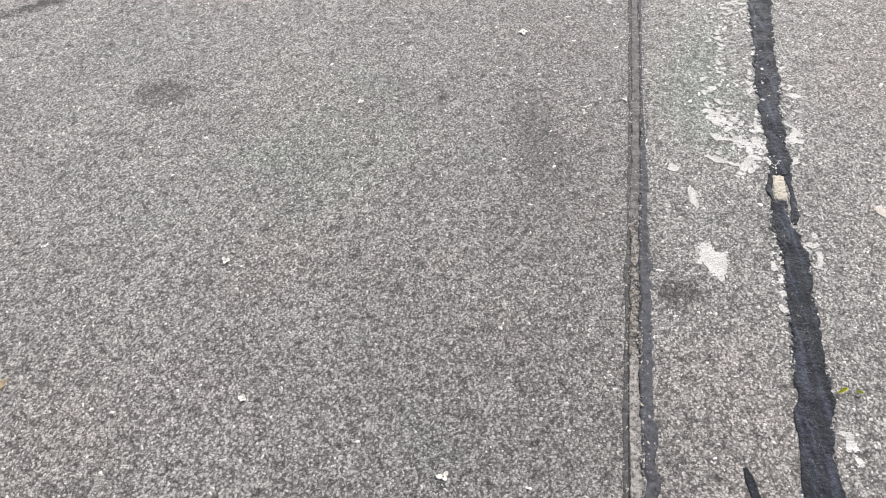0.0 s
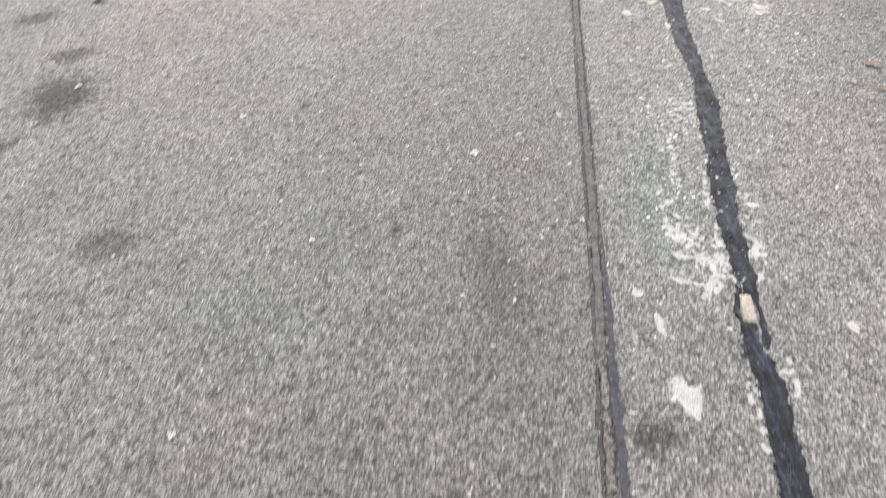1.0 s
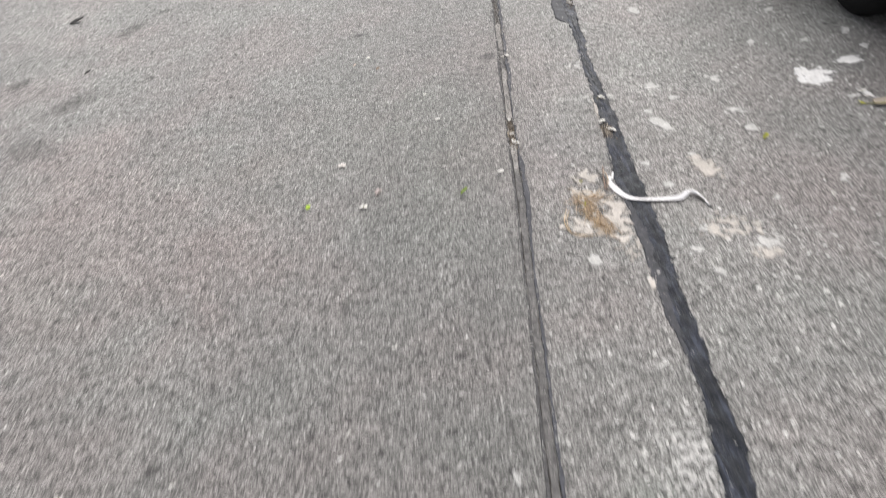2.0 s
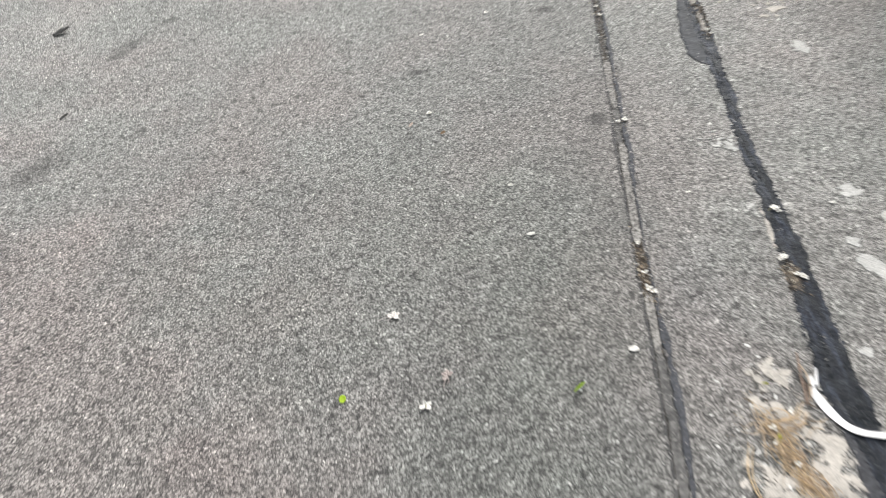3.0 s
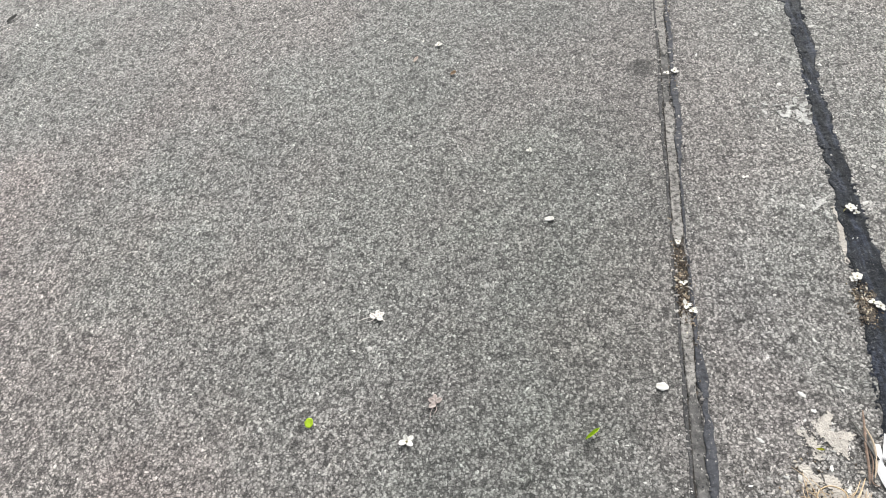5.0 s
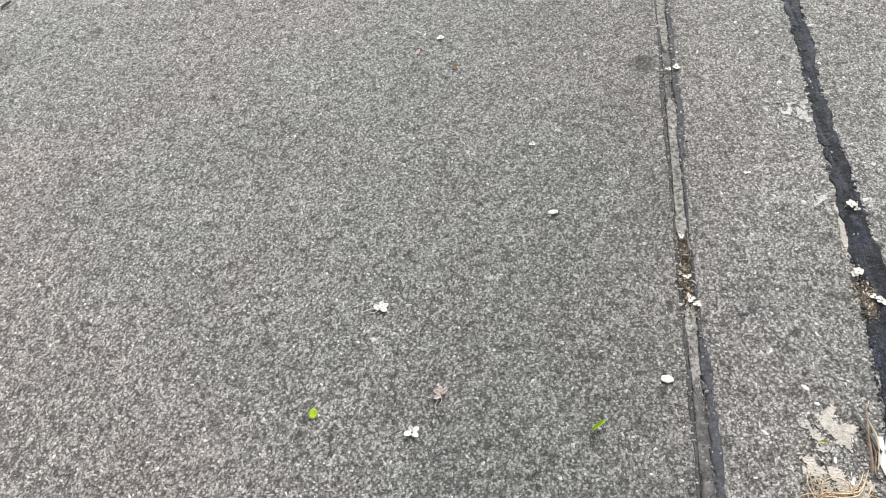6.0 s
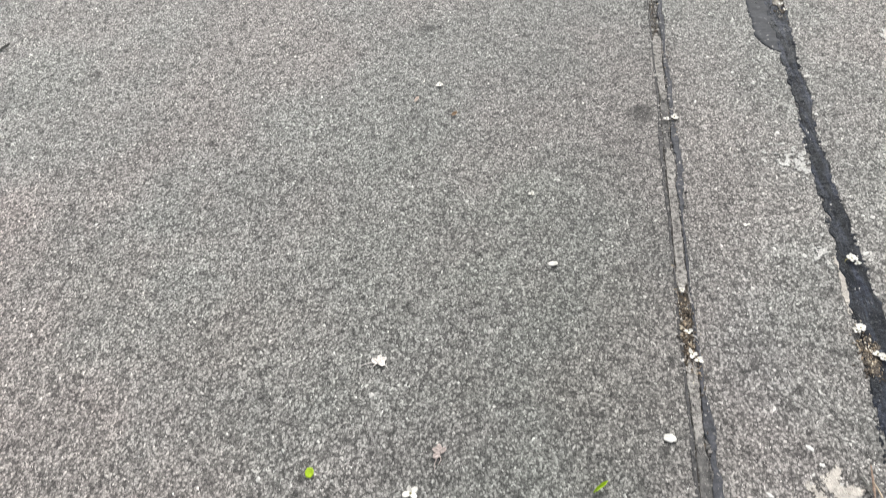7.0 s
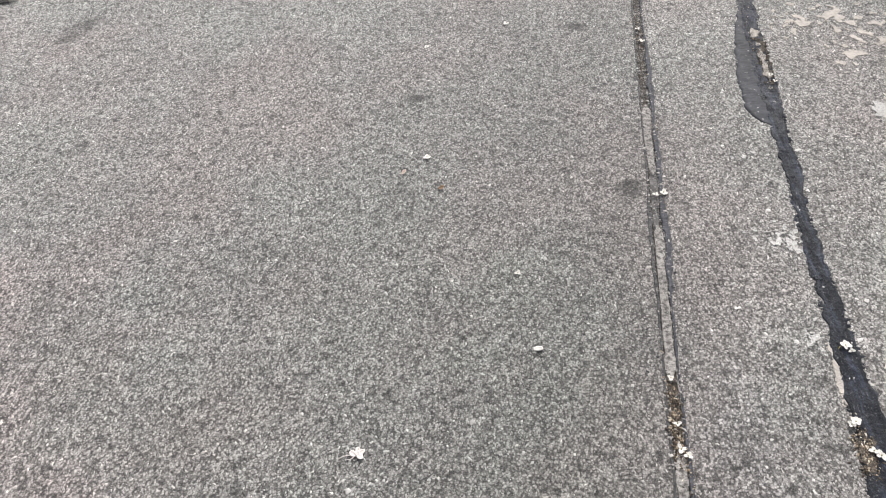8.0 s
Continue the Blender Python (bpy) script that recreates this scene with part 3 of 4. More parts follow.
def chip_mesh(name, x, y, size, z, mat, rng, tall=(0.15, 0.62), sides=5, stretch=1.55):
    """Many small faceted chips in one mesh: a ring on the ground and an apex off its middle."""
    n = len(x)
    a = rng.uniform(0, 2 * np.pi, n)[:, None] + np.arange(sides) * 2 * np.pi / sides + rng.uniform(-0.35, 0.35, (n, sides))
    r = size[:, None] * rng.uniform(0.3, 0.68, (n, sides))
    long = rng.uniform(1.0, stretch, n)[:, None]
    turn = rng.uniform(0, np.pi, n)[:, None]
    u, v = r * np.cos(a) * long, r * np.sin(a) / long
    px = x[:, None] + u * np.cos(turn) - v * np.sin(turn)
    py = y[:, None] + u * np.sin(turn) + v * np.cos(turn)
    co = np.zeros((n, sides + 1, 3))
    co[:, :sides, 0], co[:, :sides, 1], co[:, :sides, 2] = px, py, z[:, None] - 0.0008
    co[:, sides, 0] = x + size * rng.uniform(-0.3, 0.3, n)
    co[:, sides, 1] = y + size * rng.uniform(-0.3, 0.3, n)
    co[:, sides, 2] = z + size * rng.uniform(*tall, n)
    i = np.arange(sides)
    tri = np.stack([i, (i + 1) % sides, np.full(sides, sides)], 1)
    loops = (np.arange(n)[:, None, None] * (sides + 1) + tri[None]).reshape(-1).astype(np.int32)
    me = bpy.data.meshes.new(name)
    me.vertices.add(n * (sides + 1))
    me.vertices.foreach_set("co", co.reshape(-1).astype(np.float32))
    me.loops.add(len(loops))
    me.loops.foreach_set("vertex_index", loops)
    me.polygons.add(len(loops) // 3)
    me.polygons.foreach_set("loop_start", np.arange(0, len(loops), 3, dtype=np.int32))
    me.update(calc_edges=True)
    me.validate()
    me.materials.append(mat)
    return me


# ---- the chippings of the asphalt ----
def in_blobs(x, y, grow):
    hit = np.zeros(len(x), bool)
    for bx, by, rx, ry, turn in BLOBS:
        t = radians(turn)
        u, v = (x - bx) * math.cos(t) + (y - by) * math.sin(t), -(x - bx) * math.sin(t) + (y - by) * math.cos(t)
        hit |= (u / (rx * grow)) ** 2 + (v / (ry * grow)) ** 2 < 1
    return hit


rng = np.random.default_rng(5)
COUNT = 570000
gx, gy = rng.uniform(-1.75, 2.75, COUNT), rng.uniform(0.3, 6.3, COUNT)
gs = 0.0044 + 0.0062 * rng.random(COUNT) ** 2.2
edge = np.minimum(np.minimum(gx + 1.75, 2.75 - gx) / 0.35, np.minimum((gy - 0.3) / 0.2, (6.3 - gy) / 0.35))
keep = ~mask_tar(gx, gy, -0.001) & (rng.random(COUNT) < edge)
keep |= rng.random(COUNT) < 0.035 * np.clip(edge, 0, 1)
keep |= (np.abs(gx - along(OLD_SIDE, gy, 1)) < along(OLD_SIDE, gy, 2) / 2) & (gy > 2.64) & (gy < 3.46) & ~(np.abs(gx - along(SEAL_FAR, gy, 1)) < along(SEAL_FAR, gy, 2) / 2) & (rng.random(COUNT) < 0.06)
keep |= (np.abs(np.abs(gx - joint_x(gy)) - HALF) < 0.004) & (rng.random(COUNT) < 0.45)
keep &= np.abs(gx - joint_x(gy)) > HALF - 0.004
keep &= ~(in_blobs(gx, gy, 0.95) & (rng.random(COUNT) < 0.8))
gx, gy, gs = gx[keep], gy[keep], gs[keep]
gz = np.where(np.abs(gx - joint_x(gy)) < HALF + 0.002, -0.003, np.where(mask_tar(gx, gy, 0.0), 0.0018, 0.0))
tagged(new("asphalt_chippings", chip_mesh("asphalt_chippings", gx, gy, gs, gz, CHIPS, rng, (0.07, 0.34), 4, 1.8)), "grey and brown stone chippings set in the asphalt", "aggregate", kind="stuff")

# crumbs in and along the sawn joint
rng = np.random.default_rng(15)
CRUMBS = varied("joint_crumbs", [(0.0, (0.025, 0.025, 0.028)), (0.3, (0.07, 0.069, 0.069)), (0.6, (0.17, 0.164, 0.156)), (0.85, (0.30, 0.287, 0.268)), (1.0, (0.48, 0.46, 0.43))], 0.85)
cy = rng.uniform(0.3, 6.3, 9500)
cx = joint_x(cy) + np.where(rng.random(9500) < 0.6, rng.uniform(-HALF, HALF, 9500), rng.normal(0.004, 0.021, 9500))
ck = (rng.random(9500) < 0.25) | (cy < 3.76) | (cy > 3.99)
cx, cy = cx[ck], cy[ck]
cs = 0.0028 + 0.0055 * rng.random(len(cy)) ** 2.5
cz = np.where(np.abs(cx - joint_x(cy)) < HALF - 0.001, -0.0022, 0.0009)
tagged(new("joint_crumbs", chip_mesh("joint_crumbs", cx, cy, cs, cz, CRUMBS, rng, (0.12, 0.4))), "grey and black crumbs packed along the sawn road joint", "crumbs", kind="stuff")

# lumps and drips of bitumen, thickest along the edges of the broad seal
def tar_lumps(stations, lo, hi, n):
    y = rng.uniform(lo, hi, n)
    side = np.where(rng.random(n) < 0.5, -1, 1) * np.where(rng.random(n) < 0.6, rng.normal(0.9, 0.11, n), rng.uniform(0, 1, n))
    return along(stations, y, 1) + side * along(stations, y, 2) / 2, y


lumps = [tar_lumps(SEAL_NEAR, 0.4, 1.5, 600), tar_lumps(SEAL_FAR, 1.59, 6.2, 2100)]
lx, ly = np.concatenate([a for a, b in lumps]), np.concatenate([b for a, b in lumps])
ls = 0.005 + 0.012 * rng.random(len(lx)) ** 2.2
lz = np.where(mask_tar(lx, ly, -0.004), 0.0024, 0.0006)
tagged(new("bitumen_lumps", chip_mesh("bitumen_lumps", lx, ly, ls, lz, TAR, rng, (0.08, 0.24), 7)), "black bitumen lumps along the edges of the seal", "bitumen lumps", kind="stuff")
rng = np.random.default_rng(6)

# pale flecks and crumbs: x, y, spread in x and y, count
SPLATTER = [(1.06, 2.72, 0.11, 0.22, 190), (0.98, 2.32, 0.07, 0.12, 80), (0.75, 2.6, 0.2, 0.3, 110), (1.45, 2.75, 0.2, 0.2, 120), (1.42, 3.12, 0.07, 0.07, 150), (1.55, 3.06, 0.08, 0.05, 60), (2.12, 3.9, 0.06, 0.05, 60), (2.17, 3.7, 0.05, 0.07, 40), (2.22, 4.6, 0.05, 0.12, 60), (0.95, 2.3, 0.07, 0.2, 200), (1.25, 2.3, 0.14, 0.3, 150), (0.4, 2.1, 0.5, 0.5, 480), (1.5, 3.05, 0.14, 0.1, 120), (1.03, 3.4, 0.08, 0.12, 70), (1.42, 3.2, 0.12, 0.14, 70), (1.6, 3.0, 0.25, 0.25, 110), (1.9, 4.0, 0.35, 0.4, 260), (2.25, 3.8, 0.25, 0.35, 200), (1.6, 3.7, 0.3, 0.35, 90), (0.88, 1.82, 0.05, 0.2, 170), (1.04, 1.8, 0.03, 0.12, 50), (0.3, 3.0, 0.9, 1.4, 200), (1.2, 4.6, 0.3, 0.5, 60)]
sx = np.concatenate([rng.normal(a, c, n) for a, b, c, d, n in SPLATTER])
sy = np.concatenate([rng.normal(b, d, n) for a, b, c, d, n in SPLATTER])
ok = np.abs(sx - joint_x(sy)) > 0.02
ok &= ~mask_tar(sx, sy, 0.0) | (rng.random(len(sx)) < 0.08)
sx, sy = sx[ok], sy[ok]
ss = 0.0035 + 0.0095 * rng.random(len(sx)) ** 2.6
sz = np.where(mask_tar(sx, sy, 0.0), 0.004, 0.0016)
tagged(new("pale_flecks", chip_mesh("pale_flecks", sx, sy, ss, sz, FLECKS, rng, (0.06, 0.16), 7)), "small white flecks scattered over the asphalt", "flecks", kind="stuff")

# dirt, seeds and petals gathered in hollows: x, y, spread, count
HEAPS = [(0.862, 3.83, 0.008, 0.045, 260), (0.873, 3.94, 0.007, 0.04, 150), (1.213, 3.80, 0.011, 0.026, 330), (1.375, 5.04, 0.010, 0.07, 90), (1.39, 5.2, 0.014, 0.03, 40), (1.03, 5.27, 0.012, 0.06, 90), (1.005, 5.05, 0.008, 0.06, 30), (0.95, 4.52, 0.012, 0.02, 14), (0.862, 3.84, 0.006, 0.05, 200),
         (1.02, 3.40, 0.045, 0.07, 120), (0.99, 4.8, 0.008, 0.06, 20), (0.52, 1.1, 0.007, 0.25, 60), (1.40, 5.35, 0.02, 0.05, 20)]
hx = np.concatenate([rng.normal(a, c, n) for a, b, c, d, n in HEAPS])
hy = np.concatenate([rng.normal(b, d, n) for a, b, c, d, n in HEAPS])
hs = 0.0022 + 0.0048 * rng.random(len(hx)) ** 2
hz = np.where(np.abs(hx - joint_x(hy)) < HALF, -0.0015, np.where(mask_tar(hx, hy, 0.0), 0.0042, 0.002))
tagged(new("plant_litter", chip_mesh("plant_litter", hx, hy, hs, hz, LITTER, rng, (0.15, 0.5), 5)), "brown and cream plant crumbs gathered in the joints", "litter", kind="stuff")


# ---- loose things ----
def simple(name, colour, rough=0.6, spread=0.15, scale=120):
    dark = tuple(c * (1 - spread) for c in colour)
    light = tuple(min(1.0, c * (1 + spread)) for c in colour)
    return rough_plain(name, dark, light, scale, rough, 0.25, 0.001)


PETAL = simple("white_petal", (0.68, 0.66, 0.615), 0.6, 0.1)
PINK = simple("withered_petal", (0.62, 0.50, 0.42), 0.7)
STALK = simple("green_brown_stalk", (0.24, 0.22, 0.07), 0.6, 0.3)
LEAF = simple("fresh_green_leaf", (0.42, 0.60, 0.02), 0.45, 0.12)
YELLOW = simple("yellow_green_leaf", (0.50, 0.50, 0.04), 0.5, 0.2)
STRAW = simple("dry_straw", (0.60, 0.45, 0.28), 0.7, 0.25)
TWIG = simple("dry_twig_bark", (0.24, 0.17, 0.13), 0.85, 0.4)
PLASTIC = simple("white_plastic_tape", (0.74, 0.73, 0.735), 0.6, 0.08, 60)
BLACK = simple("dark_tape_end", (0.09, 0.085, 0.08), 0.6, 0.3)
CARD = rough_plain("wet_brown_card", (0.34, 0.285, 0.22), (0.50, 0.43, 0.345), 40, 0.85, 0.4, 0.001)


def tube(path, radius, sides=5, taper=0.4):
    """A round strand along a list of points."""
    bm = bmesh.new()
    rings = []
    n = len(path)
    for i, p in enumerate(path):
        p = Vector(p)
        d = (Vector(path[min(i + 1, n - 1)]) - Vector(path[max(i - 1, 0)])).normalized()
        a = d.cross(Vector((0, 0, 1)))
        a = a.normalized() if a.length > 1e-4 else Vector((1, 0, 0))
        b = a.cross(d)
        r = radius * (1 - (1 - taper) * abs(2 * i / (n - 1) - 1) ** 3)
        rings.append([bm.verts.new(p + r * (math.cos(2 * math.pi * k / sides) * a + math.sin(2 * math.pi * k / sides) * b)) for k in range(sides)])
    for r, q in zip(rings, rings[1:]):
        for k in range(sides):
            bm.faces.new((r[k], r[(k + 1) % sides], q[(k + 1) % sides], q[k]))
    bm.faces.new(rings[0][::-1])
    bm.faces.new(rings[-1])
    return bm


def smooth_path(points, count):
    """A Catmull-Rom line through the points."""
    p = [np.array(q, float) for q in points]
    p = [2 * p[0] - p[1]] + p + [2 * p[-1] - p[-2]]
    out = []
    for f in np.linspace(0, len(points) - 1, count):
        i = min(int(f), len(points) - 2)
        u = f - i
        a, b, c, d = p[i:i + 4]
        out.append(tuple(0.5 * (2 * b + (c - a) * u + (2 * a - 5 * b + 4 * c - d) * u * u + (3 * b - a - 3 * c + d) * u ** 3)))
    return out


def blade(length, width, cup, curl, thick=0.0006, across=5, down=8, blunt=0.6, fold=0.0):
    """A petal or leaf from the origin along +x: cupped, curled up towards its tip, with a thickness."""
    bm = bmesh.new()
    sheets = []
    for side in (0, 1):
        rows = []
        for i in range(down + 1):
            u = i / down
            w = width * (math.sin(math.pi * min(1.0, u * 0.93 + 0.05)) ** blunt) / 2 * (1 + 0.3 * noise.noise(Vector((u * 5, width * 900, length * 700))))
            rows.append([bm.verts.new((length * u * math.cos(curl * u), w * (2 * j / (across - 1) - 1) * math.cos(fold),
                                       length * u * math.sin(curl * u) + cup * (2 * j / (across - 1) - 1) ** 2 * w + fold * abs(2 * j / (across - 1) - 1) * w - side * thick)) for j in range(across)])
        sheets.append(rows)
    top, low = sheets
    for i in range(down):
        for j in range(across - 1):
            bm.faces.new((top[i][j], top[i + 1][j], top[i + 1][j + 1], top[i][j + 1]))
            bm.faces.new((low[i][j + 1], low[i + 1][j + 1], low[i + 1][j], low[i][j]))
    rim = [(i, 0) for i in range(down + 1)] + [(down, j) for j in range(1, across)] + [(i, across - 1) for i in range(down - 1, -1, -1)] + [(0, j) for j in range(across - 2, 0, -1)]
    for (a, b), (c, d) in zip(rim, rim[1:] + rim[:1]):
        bm.faces.new((top[a][b], low[a][b], low[c][d], top[c][d]))
    return bm


def empty(name, x, y, z, turn, label, category, group=""):
    ob = new(name)
    ob.matrix_basis = pose(x, y, z, 0, 0, turn)
    return tagged(ob, label, category, group)


def blossom(x, y, z, size, petals, turn, label, stalk=0.0, mat=PETAL):
    """A fallen flower: petals round a small heart, some with a stalk."""
    r = random.Random(int(x * 1000) * 31 + int(y * 1000))
    ob = empty("blossom", x, y, z, turn, label, "blossom", "fallen blossoms")
    for k in range(petals):
        p = part("petal", blade(size * r.uniform(0.45, 0.6), size * r.uniform(0.36, 0.5), r.uniform(0.1, 0.4), r.uniform(0.0, 0.25)), mat, ob, smooth=True)
        p.matrix_basis = pose(0, 0, 0.001 + 0.0006 * k, r.uniform(-9, 9), r.uniform(-9, 2), 360 * k / petals + r.uniform(-22, 22))
    if petals > 2:
        bm = bmesh.new()
        bmesh.ops.create_icosphere(bm, subdivisions=1, radius=size * 0.09)
        part("heart", bm, STALK, ob).location = (0, 0, 0.003)
    if stalk:
        part("stalk", tube(smooth_path([(0, 0, 0.002), (-stalk * 0.5, stalk * 0.12, 0.0025), (-stalk, -stalk * 0.1, 0.002)], 12), 0.0009), STALK, ob)
    return ob


B = "small white fallen blossom on the asphalt"
for x, y, size, petals, turn in [(0.343, 4.709, 0.024, 4, 12), (0.571, 4.278, 0.018, 3, 60), (0.29, 3.544, 0.032, 4, 30), (1.059, 4.151, 0.018, 2, 0), (0.333, 5.254, 0.022, 4, 45), (0.601, 5.369, 0.024, 3, 12),
                                 (-0.47, 2.557, 0.03, 3, 15), (-1.148, 2.844, 0.035, 3, 0), (-0.411, 1.288, 0.025, 3, 20), (-0.161, 1.893, 0.022, 3, 10), (0.13, 0.77, 0.026, 3, 55), (0.287, 0.753, 0.014, 2, 0), (0.602, 2.159, 0.018, 2, 30), (0.599, 1.903, 0.018, 3, 70), (0.355, 2.878, 0.016, 2, 15), (-0.286, 0.923, 0.02, 4, 0), (-0.195, 2.548, 0.018, 2, 0), (0.224, 2.619, 0.018, 2, 50), (0.319, 2.247, 0.032, 4, 10), 
                                 (1.413, 4.04, 0.018, 2, 0), (1.78, 3.245, 0.022, 3, 0), (-1.214, 1.956, 0.02, 2, 0), (1.634, 5.01, 0.018, 2, 80), (0.30, 4.73, 0.014, 2, 80)]:
    blossom(x, y, 0.0015, size * 0.88, petals, turn, B)
for x, y, size, petals, turn in [(0.966, 4.527, 0.022, 4, 0), (0.945, 4.522, 0.016, 3, 50), (0.862, 3.815, 0.02, 3, 0), (0.872, 3.80, 0.018, 3, 70), (0.874, 3.975, 0.016, 3, 0), (0.866, 3.87, 0.016, 3, 30), (1.032, 5.22, 0.02, 3, 12), (1.03, 5.29, 0.018, 3, 60)]:
    blossom(x, y, 0.0035, size, petals, turn, "small white blossom caught in the road joint")
for x, y, size, petals, turn in [(1.213, 3.862, 0.022, 5, 0), (1.203, 3.856, 0.016, 4, 40), (1.256, 4.04, 0.022, 5, 20), (1.264, 4.026, 0.015, 3, 90), (1.235, 3.79, 0.02, 4, 0), (1.225, 3.80, 0.018, 3, 60), (1.375, 5.0, 0.016, 3, 0), (1.38, 4.97, 0.014, 3, 0)]:
    blossom(x, y, 0.006, size, petals, turn, "white blossom lying on the black seal", 0.02 if y == 4.04 else 0.0)


def withered(x, y, turn, size, mat, label):
    """A shrivelled flower: narrow rolled petals, lying flat, with thin stalks."""
    ob = empty("blossom", x, y, 0.002, turn, label, "blossom", "fallen blossoms")
    for k, (a, length, dx) in enumerate(((20, 0.62, 0.0), (75, 0.5, 0.1), (130, 0.42, 0.0), (-40, 0.4, 0.12))):
        p = part("petal", blade(size * length, size * 0.32, 0.2, 0.1, fold=0.1, blunt=0.5), mat, ob, smooth=True)
        p.matrix_basis = pose(size * dx, 0, 0.0005 * k, 0, 0, a)
    for bend, length in ((0.25, 1.0), (-0.3, 0.6)):
        part("stalk", tube(smooth_path([(0, 0, 0.001), (-size * length * 0.5, bend * size * 0.5, 0.0015), (-size * length, bend * size * 0.2, 0.001)], 10), 0.0009), mat, ob)


withered(0.213, 3.82, 12, 0.036, simple("pale_pink_petal", (0.72, 0.67, 0.63), 0.65, 0.1), "withered pale pink blossom with stalks on the asphalt")
withered(0.344, 3.618, 75, 0.034, simple("dull_pink_petal", (0.40, 0.335, 0.31), 0.7, 0.25), "withered dull pink blossom on the asphalt")


for x, y, size, petals in ((1.012, 3.395, 0.018, 3), (1.006, 3.36, 0.014, 2), (1.062, 3.43, 0.014, 2), (1.03, 3.31, 0.014, 3)):
    blossom(x, y, 0.008, size, petals, 40, "small white blossom caught in the straw tangle")


def single(name, x, y, z, length, width, turn, mat, label, category, cup=0.4, curl=0.25, fold=0.0, blunt=0.6):
    bm = blade(length, width, cup, curl, fold=fold, blunt=blunt)
    bmesh.ops.translate(bm, verts=bm.verts, vec=(-length / 2, 0, 0))
    ob = part(name, bm, mat, smooth=True)
    ob.matrix_basis = pose(x, y, z, 4, -3, turn)
    return tagged(ob, label, category)


single("petal", 0.783, 3.637, 0.0032, 0.024, 0.016, -15, PETAL, "single oval white petal on the asphalt", "petal", 0.12, 0.06, 0, 0.5)
single("petal", 0.602, 4.061, 0.0032, 0.022, 0.012, 0, PETAL, "single oval white petal on the asphalt", "petal", 0.12, 0.06, 0, 0.5)
single("green_leaf", 0.096, 3.588, 0.004, 0.019, 0.017, 75, LEAF, "small round bright green leaf on the asphalt", "leaf", 0.3, 0.2, 0, 0.42)
single("green_leaf", 0.640, 3.547, 0.004, 0.034, 0.008, 33, LEAF, "narrow curled green leaf on the asphalt", "leaf", 1.4, 0.25, 0.4, 0.8)
single("green_leaf", 0.913, 0.968, 0.004, 0.022, 0.008, 25, YELLOW, "narrow yellow-green leaf beside the black seal", "leaf", 1.2, 0.3, 0.4, 0.8)
single("green_leaf", 0.945, 0.965, 0.004, 0.012, 0.007, -25, YELLOW, "narrow yellow-green leaf beside the black seal", "leaf", 1.2, 0.3, 0.4, 0.8)
single("dry_leaf", 1.71, 2.592, 0.004, 0.05, 0.022, -15, simple("orange_brown_leaf", (0.50, 0.37, 0.26), 0.7, 0.2), "dry orange-brown leaf on the asphalt", "leaf", 0.6, 0.2)
single("dry_leaf", -0.80, 0.943, 0.004, 0.025, 0.014, 70, simple("tan_leaf", (0.42, 0.33, 0.2), 0.7, 0.2), "dry tan leaf on the asphalt", "leaf", 0.6, 0.2)
single("dry_leaf", 0.385, 4.583, 0.0035, 0.017, 0.012, 20, simple("brown_leaf_scrap", (0.26, 0.17, 0.10), 0.75, 0.25), "small brown leaf scrap on the asphalt", "leaf", 0.5, 0.2)
single("dry_leaf", 0.28, 4.651, 0.0035, 0.02, 0.009, 50, PINK, "withered pinkish leaf on the asphalt", "leaf", 0.6, 0.2)
for x, y, turn, size in ((-1.291, 5.727, 25, 0.085), (-1.04, 5.0, 40, 0.04), (-1.30, 3.60, 15, 0.07)):
    single("dark_leaf", x, y, 0.004, size, size * 0.42, turn, simple("rotten_leaf", (0.05, 0.048, 0.045), 0.8, 0.3), "dark rotten leaf flat on the asphalt", "leaf", 0.4, 0.15)


def block(name, x, y, w, l, h, turn, seed, mat, label, category):
    """A crumbling low lump with uneven sides."""
    bm = bmesh.new()
    bmesh.ops.create_grid(bm, x_segments=10, y_segments=18, size=0.5)
    for v in bm.verts:
        e = max(abs(v.co.x), abs(v.co.y)) * 2
        v.co.z = h * (1 - e ** 6) + 0.0025 * noise.noise(Vector((v.co.x * 9, v.co.y * 16, seed)))
        v.co.x = v.co.x * w * (1 + 0.25 * noise.noise(Vector((0, v.co.y * 7, seed))))
        v.co.y = v.co.y * l * (1 + 0.12 * noise.noise(Vector((v.co.x * 90, 0, seed))))
        v.co.z -= 0.002 * (e > 0.99)
    ob = part(name, bm, mat)
    ob.matrix_basis = pose(x, y, 0, 0, 0, turn)
    return tagged(ob, label, category)


block("mortar_lump", 0.938, 1.547, 0.033, 0.095, 0.005, -8, 3, MORTAR, "cream crumbling mortar lump set between black seals", "mortar lump")


# a tangle of straw on the cream spill
STRAWS = [STRAW, simple("brown_straw", (0.42, 0.30, 0.19), 0.75, 0.3), simple("pale_straw", (0.58, 0.46, 0.34), 0.7, 0.2)]


